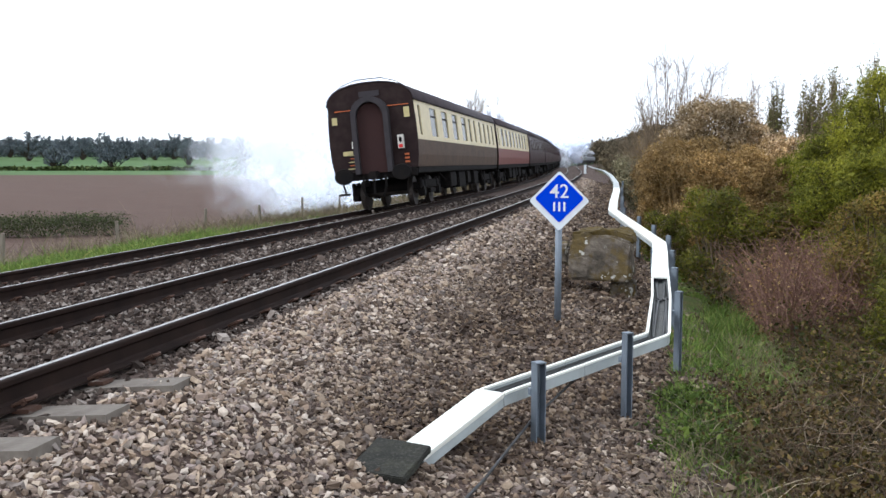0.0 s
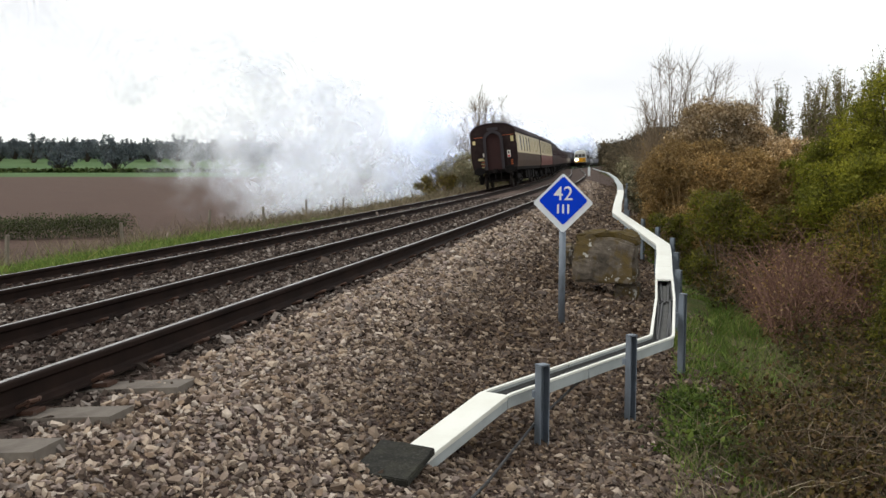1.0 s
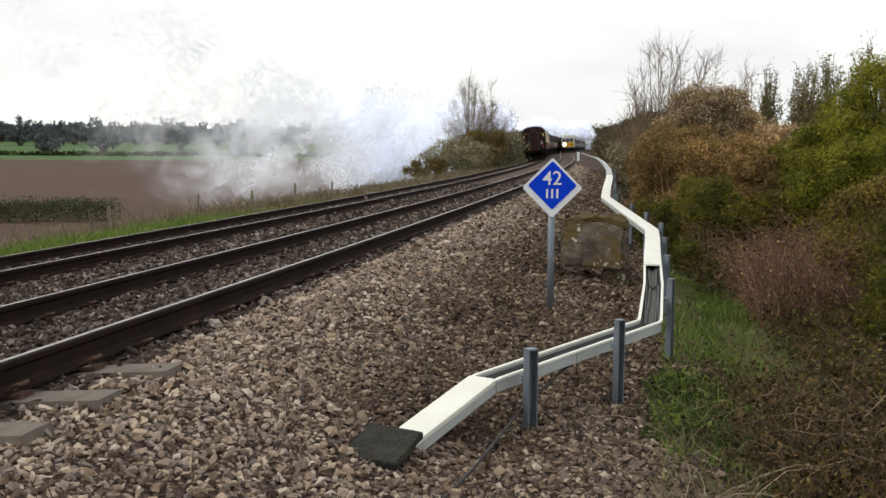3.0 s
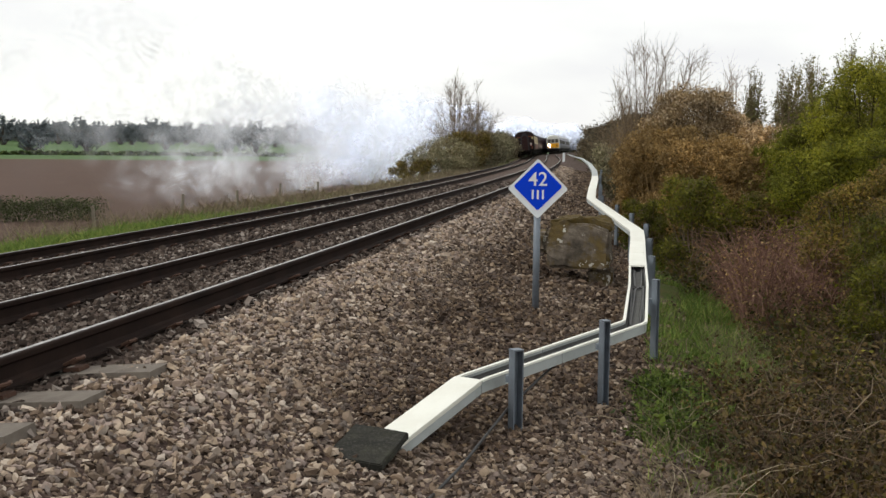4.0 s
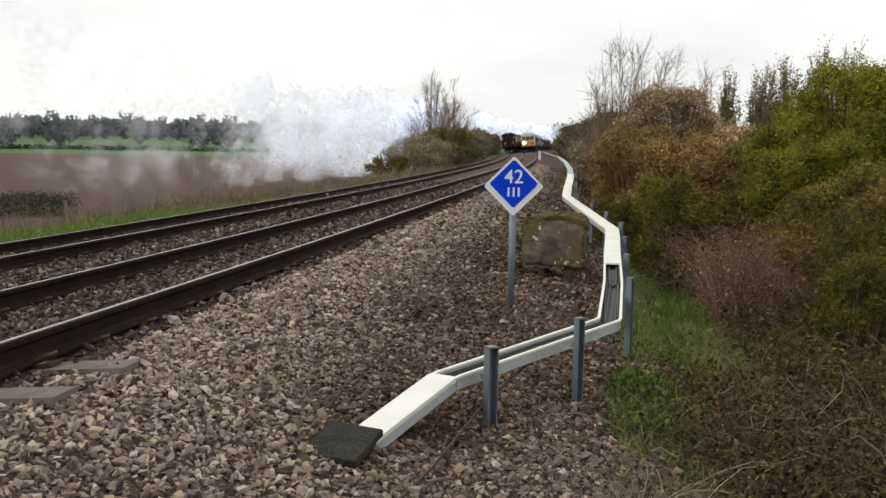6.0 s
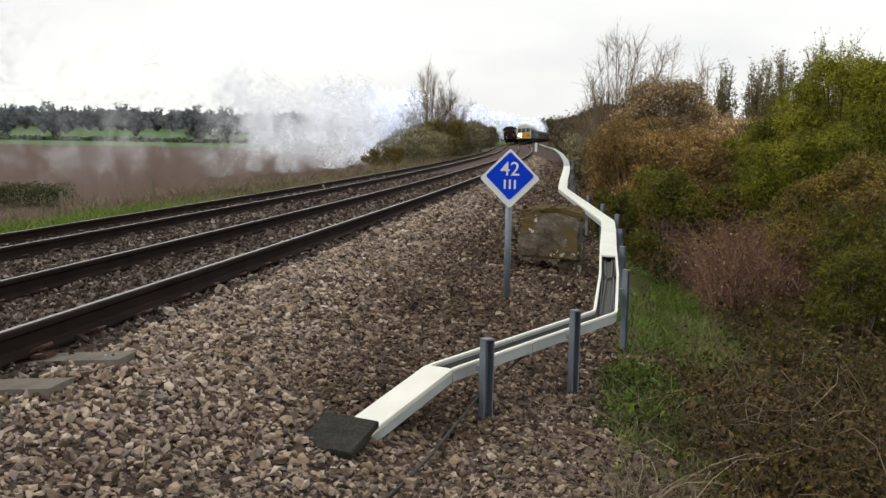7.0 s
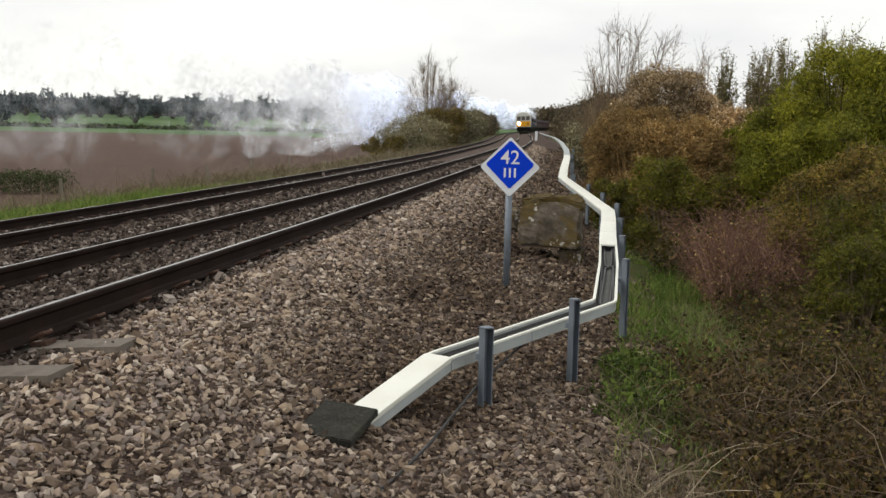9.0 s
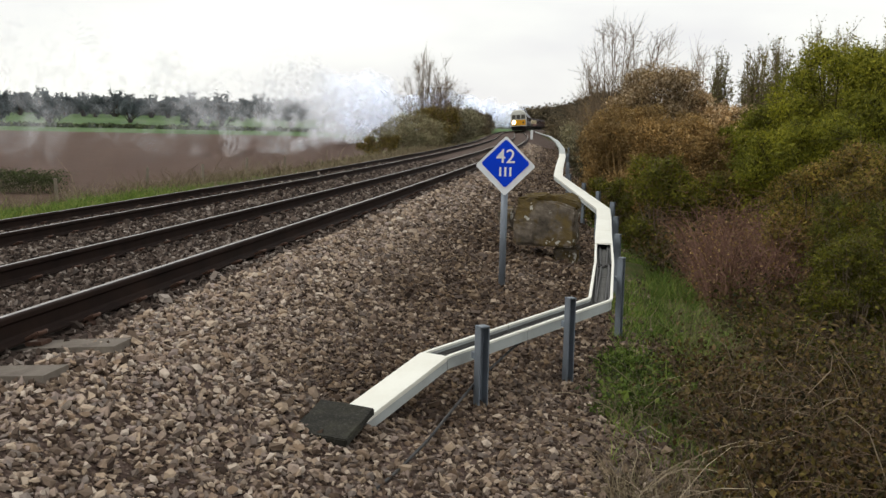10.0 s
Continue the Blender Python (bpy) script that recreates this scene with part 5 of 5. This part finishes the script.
# bare tree and bushes on the far side of the line
for k, (x, y, r, h, n) in enumerate([(-16.2, 97, 3.4, 9.8, 30), (-14.6, 99, 2.4, 8.6, 18)]):
    st, fo = shrub_arrays(330 + k, r, r, h, n, 34, 1, 0.035, 0.04, twig_len=0.085, low=0.75, fan=0.10, up=0.4, first=0.34, sub=2)
    plant("bare_tree", "bare many-stemmed tree standing beyond the far track", "tree", foot(x, y, 0.3), st, fo, BARK_PALE, LEAF_BROWN, names=("trunk", "crown"))
for k, (x, y, r, h, lk) in enumerate([(-16.2, 76, 1.9, 1.7, "olive"), (-16.4, 83, 2.3, 2.6, "pale"), (-15.6, 89, 2.4, 3.5, "pale"), (-14.9, 95, 2.3, 3.9, "olive"), (-14.3, 101, 2.2, 3.6, "pale"), (-15.0, 112, 2.5, 3.9, "pale"), (-16.4, 124, 3.0, 4.4, "pale"), (-18.3, 140, 3.6, 4.6, "dark"), (-21.2, 165, 4.4, 4.8, "dark"), (-25.0, 200, 5.4, 5.2, "dark"), (-29, 245, 6.4, 6.2, "dark")]):
    leaf = 0.02 + y * 0.0005
    st, fo = bush_arrays(360 + k, r, r * 1.3, h, leaf, int(min(30000, 6.0 * r * h / leaf**2)), lobes=36, thick=0.02)
    plant("lineside_bush", "grey-green budding bush beyond the far track", "bush", foot(x, y, 0.1), st, fo, BARK_PALE, LOOKS[lk][1], "bushes beyond the far track")


def blades(rng, P, h, w, lean=0.5):
    """Single pointed blades at P."""
    n = len(P)
    d = np.stack([rng.normal(0, lean, n), rng.normal(0, lean, n), np.ones(n)], 1)
    d /= np.linalg.norm(d, axis=1, keepdims=True)
    side = np.cross(d, rng.normal(size=(n, 3)))
    side /= np.linalg.norm(side, axis=1, keepdims=True)
    L = (h * rng.lognormal(0, 0.35, n))[:, None]
    bow = rng.normal(0, 0.25, (n, 3)) * [1, 1, 0]
    mid, tip = P + d * L * 0.55, P + d * L + bow * L
    V = np.stack([P - side * w, P + side * w, mid + side * w * 0.8, tip, mid - side * w * 0.8], 1)
    f = np.array([[0, 1, 2, 4], [4, 2, 3, 3]])
    F = np.array([[0, 1, 2], [0, 2, 4], [4, 2, 3]])
    return V.reshape(-1, 3), (F[None] + 5 * np.arange(n)[:, None, None]).reshape(-1, 3)


def patch(rng, n, s0, s1, y0, y1, clump=0.5):
    s, y = rng.uniform(s0, s1, n * 2), rng.uniform(y0, y1, n * 2)
    keep = (np.sin(s * 3.1 + y * 1.7) + np.sin(y * 4.3 - s * 2.2) + rng.normal(0, 0.8, n * 2)) > clump - 1
    s, y = s[keep][:n], y[keep][:n]
    return xyz(s, y, -0.01)


def grass_field(name, label, mat, seed, zones):
    rng = np.random.default_rng(seed)
    V, F, base = [], [], 0
    for n, s0, s1, y0, y1, h, w in zones:
        v, f = blades(rng, patch(rng, n, s0, s1, y0, y1), h, w)
        V.append(v)
        F.append(f + base)
        base += len(v)
    tagged(arrays(name, np.concatenate(V), np.concatenate(F), mat), label, "grass", kind="stuff")


grass_field("verge_grass", "fresh green grass on the verges of the line", GRASS, 21,
            [(26000, 0.28, 1.35, 6.8, 18, 0.085, 0.0045), (12000, 0.8, 1.9, 8.5, 15, 0.11, 0.0045), (3500, 0.15, 0.9, 5.4, 8, 0.09, 0.0035), (2500, 0.9, 1.7, 6.4, 8.6, 0.13, 0.0035), (34000, -12.6, -9.7, 9, 27, 0.15, 0.008), (3000, -12.4, -9.7, 25, 36, 0.11, 0.009), (2500, 0.2, 1.6, 18, 34, 0.16, 0.012)])
grass_field("dry_grass", "dry straw-coloured grass and weeds along the fence", DRYGRASS, 22,
            [(9000, -16.5, -12.6, 12, 45, 0.5, 0.007), (4000, -14.5, -11.0, 45, 110, 0.35, 0.014), (2200, 0.4, 2.2, 4.0, 14, 0.12, 0.004), (3600, 0.15, 1.5, 4.1, 7.0, 0.16, 0.0022), (4200, 0.9, 2.2, 7.0, 11.5, 0.16, 0.003), (1500, -10.6, -9.6, 34, 110, 0.3, 0.012), (1800, -12.8, -9.8, 24, 36, 0.22, 0.007), (7000, -12.6, -9.7, 34, 85, 0.14, 0.015)])


def thicket(name, label, seed, n, s0, s1, y0, y1, h, arch, thick, bark, leaf_mat, per, leaf):
    """A tangle of arching canes with small leaves over a stretch of bank."""
    rng = np.random.default_rng(seed)
    P = patch(rng, n, s0, s1, y0, y1, 0.3)
    n = len(P)
    ang, L = rng.uniform(0, 2 * math.pi, n), h * rng.uniform(0.5, 1.4, n)
    end = P + np.stack([np.cos(ang) * L * arch, np.sin(ang) * L * arch, L * rng.uniform(0.15, 1.0, n)], 1)
    ctrl = (P + end) / 2 + np.stack([rng.normal(0, 0.1, n), rng.normal(0, 0.1, n), L * 0.55], 1)
    t = np.linspace(0, 1, 5)[None, :, None]
    S = P[:, None] * (1 - t) ** 2 + ctrl[:, None] * 2 * t * (1 - t) + end[:, None] * t * t
    S[:, 1:-1] += rng.normal(0, 0.02, S[:, 1:-1].shape) * h
    r = np.tile(np.linspace(1, 0.4, 5), (n, 1)) * thick * rng.uniform(0.5, 1.5, (n, 1))
    root = new(name)
    tagged(root, label, "thicket", kind="stuff")
    arrays("cane_mass", *tubes(S[:, :-1].reshape(-1, 3), S[:, 1:].reshape(-1, 3), r[:, :-1].ravel(), r[:, 1:].ravel()), bark, root)
    if per:
        u = rng.uniform(0.15, 1, (n, per)) * 3.999
        i = u.astype(int)
        f = (u % 1)[..., None]
        rows = np.arange(n)[:, None]
        Q = (S[rows, i] * (1 - f) + S[rows, i + 1] * f).reshape(-1, 3) + rng.normal(0, 0.05, (n * per, 3))
        arrays("foliage", *leaves(rng, Q, leaf, 0.6), leaf_mat, root)


thicket("bramble_thicket", "low brown and green bramble tangle on the bank", 41, 2600, 0.75, 2.6, 4.2, 8.2, 0.38, 0.9, 0.0035, BARK_BRAMBLE, LEAF_BRAMBLE, 11, 0.017)
thicket("bramble_thicket", "low brown and green bramble tangle below the hedge", 42, 2200, 1.6, 3.8, 8.0, 12.5, 0.48, 0.8, 0.004, BARK_BRAMBLE, LEAF_MIX, 10, 0.021)
thicket("red_cane_thicket", "upright red-brown dead canes beside the grass", 43, 3000, 1.45, 3.2, 11.4, 15.6, 0.95, 0.55, 0.0042, BARK_RED, LEAF_BROWN, 2, 0.018)
thicket("dead_stem_tangle", "pale dead stems lying over the grass edge", 44, 150, 0.1, 1.4, 4.2, 6.8, 0.28, 1.9, 0.0028, BARK_DEAD, LEAF_BRAMBLE, 2, 0.014)
thicket("tall_dead_stems", "tall pale dead stems standing in the brambles", 47, 46, 1.0, 2.3, 4.6, 7.5, 0.85, 0.55, 0.0042, BARK_STRAW, LEAF_BRAMBLE, 3, 0.012)
thicket("nettle_patch", "bright green nettles at the foot of the posts", 45, 260, 0.14, 0.72, 6.3, 7.8, 0.17, 0.5, 0.003, BARK_DARK, NETTLE, 14, 0.018)
thicket("hedge_foot_growth", "brown and green growth along the hedge foot", 46, 1500, 0.9, 3.2, 14, 24, 0.7, 0.6, 0.005, BARK_STRAW, LEAF_MIX, 9, 0.03)

# ---- field hedge, fence posts, far trees ----
WOODPOST = painted("grey_fence_wood", (0.22, 0.19, 0.15), 0.9, (0.10, 0.09, 0.07), 0.5, 6)
for k in range(6):
    y = 19.5 + k * 5.3
    s = -13.6 - 0.1 * math.sin(k * 2.1)
    x = s + float(bend(y))
    z = float(ground_z(s, y))
    bm = boxed(-0.04, 0.04, -0.04, 0.04, -0.4, 0.85 + 0.1 * math.sin(k * 3.3), bevel=0.012)
    ob = link_mesh("fence_post", bm, WOODPOST)
    ob.matrix_basis = pose(x, y, z, 2 * math.sin(k * 1.7), 3 * math.cos(k * 2.9), 20 * k)
    tagged(ob, "weathered grey wooden fence post in dry grass", "fence post", "fence along the field")


def far_tree(seed, h, w, n):
    rng = np.random.default_rng(seed)
    st, fo = shrub_arrays(seed, w, w, h, n, 6, 14, 0.23, 0.10, twig_len=0.10, low=0.45, fan=0.06, first=0.45, jitter=0.08)
    tv, tf = tubes(np.array([[0, 0, -0.5]]), np.array([[0, 0, h * 0.45]]), np.array([0.45]), np.array([0.25]))
    return (np.concatenate([st[0], tv]), np.concatenate([st[1], tf + len(st[0])])), fo


def at_angle(deg, r):
    a = radians(deg)
    x, y = -r * math.sin(a), r * math.cos(a)
    return x, y, float(ground_z(x - float(bend(y)), y))


FAR_KINDS = []
for k in range(4):
    st, fo = far_tree(500 + k, 7.4 + 0.7 * k, 3.7 + 0.4 * k, 36)
    FAR_KINDS.append(plant("field_tree", "leafless field tree, distance haze put into its crown colour", "tree", (*at_angle((22.3, 29.6, 32.5, 20.8)[k], 262), ), st, fo, BARK_DARK, LEAF_FAR, "trees at the field edge", names=("trunk", "crown")))
rng_far = random.Random(7)
for k in range(34):
    deg = 12.5 + k * 0.92 + rng_far.uniform(-.25, .25)
    r = rng_far.uniform(330, 375)
    x, y, z = at_angle(deg, r)
    t = copy_thing(FAR_KINDS[k % 4], pose(x, y, z - 0.3, 0, 0, rng_far.uniform(0, 360)))
for deg, r in ((36.5, 300), (25.6, 300), (14.6, 320), (17.0, 285), (40.0, 285)):
    copy_thing(FAR_KINDS[int(deg) % 4], pose(*at_angle(deg, r), 0, 0, deg * 9))


def clump_row(name, label, cat, seed, n, where, height, leaf, mat, swell=False):
    """A long hedge or wood as one mass of leaf clumps."""
    rng = np.random.default_rng(seed)
    u = rng.random(n)
    P = np.array([where(a) for a in u])
    hh = height * (0.62 + 0.6 * u if swell else 1.0) * (0.82 + 0.16 * np.sin(u * 40) * np.sin(u * 97 + 1) + 0.10 * np.sin(u * 231))
    P[:, 2] += hh * rng.random(n) ** 0.7
    P[:, :2] += rng.normal(0, height * 0.35, (n, 2))
    tagged(arrays(name, *leaves(rng, P, leaf, 0.8), mat), label, cat, kind="stuff")


clump_row("field_hedge", "dark clipped field hedge behind the fence", "hedge", 61, 42000, lambda a: np.array(at_angle(29.3 + a * 22, 64)), 1.5, 0.038, LEAF_HEDGE)
clump_row("far_field_hedge", "thin dark hedge line across the green field", "hedge", 62, 6000, lambda a: np.array(at_angle(10 + a * 40, 258)), 1.0, 0.4, LEAF_HEDGE)
# The skyline wood takes the same leaves with haze in their colour.
clump_row("distant_wood", "blue-grey wood on the skyline, distance haze put into its colour", "wood", 63, 46000, lambda a: np.array(at_angle(9 + a * 42, 385)), 6.6, 0.42, LEAF_FAR)
clump_row("line_end_wood", "dark wood rising where the line ends", "wood", 64, 36000, lambda a: np.array([-40 + a * 46, 400 + 20 * a, 0.0]), 11.0, 0.30, LEAF_FARWOOD, True)
clump_row("lineside_wood", "dark brown wood behind the lineside hedge", "wood", 65, 45000, lambda a: np.array([-6 + a * 9, 260 - 120 * a, 0.0]), 6.0, 0.15, LEAF_FARWOOD)
# ---- steam ----
sh = Mat("white_steam")
stm = sh.m
sh.n.clear()
oi = sh.node("ShaderNodeObjectInfo")
vec = sh.node("ShaderNodeTexCoord")
shift = sh.node("ShaderNodeVectorMath")
scl = sh.node("ShaderNodeVectorMath")
scl.operation = "SCALE"
rv = sh.node("ShaderNodeCombineXYZ")
sh.l.new(oi.outputs["Random"], rv.inputs["X"])
sh.l.new(oi.outputs["Random"], rv.inputs["Z"])
sh.l.new(rv.outputs[0], scl.inputs[0])
scl.inputs["Scale"].default_value = 90.0
sh.l.new(vec.outputs["Object"], shift.inputs[0])
sh.l.new(scl.outputs[0], shift.inputs[1])
n1 = sh.noise(0.30, 5, 0.52, shift.outputs[0])
n2 = sh.noise(1.1, 4, 0.55, shift.outputs[0])
dens = sh.math("ADD", sh.math("MULTIPLY", n1, 0.70), sh.math("MULTIPLY", n2, 0.30))
geo = sh.node("ShaderNodeNewGeometry")
sep = sh.node("ShaderNodeSeparateXYZ")
sh.l.new(geo.outputs["Position"], sep.inputs[0])
thin = sh.node("ShaderNodeMapRange")
thin.inputs["From Min"].default_value, thin.inputs["From Max"].default_value = -21.5, 5.0
thin.inputs["To Min"].default_value, thin.inputs["To Max"].default_value = 0.0, 1.6
sh.l.new(sh.math("ADD", sep.outputs["X"], sh.math("MULTIPLY", sep.outputs["Y"], 0.2)), thin.inputs["Value"])
# old steam breaks up into shreds: the share of each billow that is still dense shrinks
dens = sh.math("MULTIPLY", sh.math("SUBTRACT", dens, sh.math("SUBTRACT", sh.math("SUBTRACT", 0.61, sh.math("MULTIPLY", oi.outputs["Random"], 0.09)), sh.math("MULTIPLY", thin.outputs[0], 0.085))), 9.0)
dens = sh.math("MINIMUM", sh.math("MAXIMUM", dens, 0.0), 1.0)
body = sh.math("ADD", 0.7, sh.math("MULTIPLY", thin.outputs[0], 2.6))
alpha = sh.math("MINIMUM", sh.math("MULTIPLY", sh.math("MULTIPLY", dens, sh.attr("shell")), body), 1.0)
tp, df, tl = sh.node("ShaderNodeBsdfTransparent"), sh.node("ShaderNodeBsdfDiffuse"), sh.node("ShaderNodeBsdfTranslucent")
df.inputs["Color"].default_value = tl.inputs["Color"].default_value = (0.565, 0.58, 0.615, 1)
mx, mo = sh.node("ShaderNodeAddShader"), sh.node("ShaderNodeMixShader")
sh.l.new(df.outputs[0], mx.inputs[0])
sh.l.new(tl.outputs[0], mx.inputs[1])
sh.l.new(alpha, mo.inputs[0])
sh.l.new(tp.outputs[0], mo.inputs[1])
sh.l.new(mx.outputs[0], mo.inputs[2])
so = sh.node("ShaderNodeOutputMaterial")
sh.l.new(mo.outputs[0], so.inputs["Surface"])


def puff_mesh(seed, r, fine=3):
    """A billow of nested lumpy shells, thin outside and dense within."""
    V, F, A, base = [], [], [], 0
    for k, (scale, sub, al) in enumerate(((1.10, fine, 0.03), (1.0, fine, 0.05), (0.90, fine, 0.07), (0.80, fine, 0.09), (0.69, 3, 0.11), (0.58, 3, 0.12), (0.46, 3, 0.13), (0.33, 3, 0.13))):
        bm = bmesh.new()
        bmesh.ops.create_icosphere(bm, subdivisions=sub, radius=1)
        v = np.array([p.co for p in bm.verts])
        f = np.array([[q.index for q in t.verts] for t in bm.faces])
        bm.free()
        o = Vector((seed * 7.3, k * 0.12, 0))
        d = np.array([0.45 * noise.noise(Vector(p) * 1.4 + o) + 0.20 * noise.noise(Vector(p) * 3.1 + o) for p in v])
        v = v * (1 + d)[:, None] * r * scale * [1.15, 1.2, 0.85]
        V.append(v)
        F.append(f + base)
        A.append(np.full(len(v), al))
        base += len(v)
    ob = arrays("steam_puff", np.concatenate(V), np.concatenate(F), stm, smooth=True)
    at = ob.data.attributes.new("shell", "FLOAT", "POINT")
    at.data.foreach_set("value", np.concatenate(A).astype(np.float32))
    return ob


PUFFS = []


def loco_y(t):
    return rear_y(t) + N_COACH * 20.45 + 18.7


def passed_at(y):
    """When the chimney is at y."""
    t0 = (y - loco_y(0)) / 28.0
    return t0


def make_puffs():
    rnd = random.Random(5)
    small, large = [puff_mesh(k, 2.1) for k in range(4)], [puff_mesh(10 + k, 4.2) for k in range(6)]
    for ob in small + large:
        tagged(ob, "billow of white steam drifting from the locomotive", "steam", "steam trail", "stuff")
    used = set()

    def take(pool):
        k = rnd.randrange(len(pool))
        ob = pool[k]
        if ob.name in used:
            ob = copy_thing(ob, Matrix())
        used.add(ob.name)
        return ob

    y = 40.0
    while y < loco_y(0) - 4:
        for layer in range(2):
            age = -passed_at(y)
            PUFFS.append((take(large if age > 1.2 else small), y + rnd.uniform(-3, 3), rnd.uniform(-0.6, 0.6) * (2 + age * 0.5), (0.3 + 3.4 * layer + rnd.uniform(-1.6, 1.6)) if age > 1.2 else 3.6 + rnd.uniform(-.3, 1.5), rnd.uniform(0, 360), rnd.uniform(0.7, 1.2)))
        if 58 < y < 125:
            PUFFS.append((take(large), y + rnd.uniform(-3, 3), rnd.uniform(-1, 3), rnd.uniform(-1.6, 0.2), rnd.uniform(0, 360), rnd.uniform(0.8, 1.1)))
        y += 7.0
    while y < loco_y(10):
        for layer in range(2):
            PUFFS.append((take(small if layer else large), y + rnd.uniform(-3, 3), rnd.uniform(-1.5, 0.6), 4.6 + rnd.uniform(-.5, 1.2), rnd.uniform(0, 360), rnd.uniform(0.7, 1.2)))
        y += 9.0


def puff_pose(p, t):
    ob, y, dx, dz, turn, k = p
    ly = loco_y(t)
    ride_y = min(y, ly - 3.0 - 0.10 * max(0.0, y - ly) % 26.0)
    age = max(0.0, (ly - y) / 28.0)
    x = FAR_C + float(bend(ride_y)) - 2.35 * k**0.3 * age + dx
    z = dz + 0.17 * max(0.0, 70.0 - y) - 1.6 * (1 - math.exp(-age / 2.0)) + 0.22 * age * k + (max(0.0, 3.9 - dz) * math.exp(-age / 1.5))
    return pose(x, ride_y + 0.25 * age, z, 4 * age, 3 * age * k, turn + 7 * age)


def move_steam():
    for p in PUFFS:
        walk(p[0], [(t * 0.5, puff_pose(p, t * 0.5)) for t in range(21)])


make_puffs()


def motions():
    move_trains()
    move_steam()


motions()
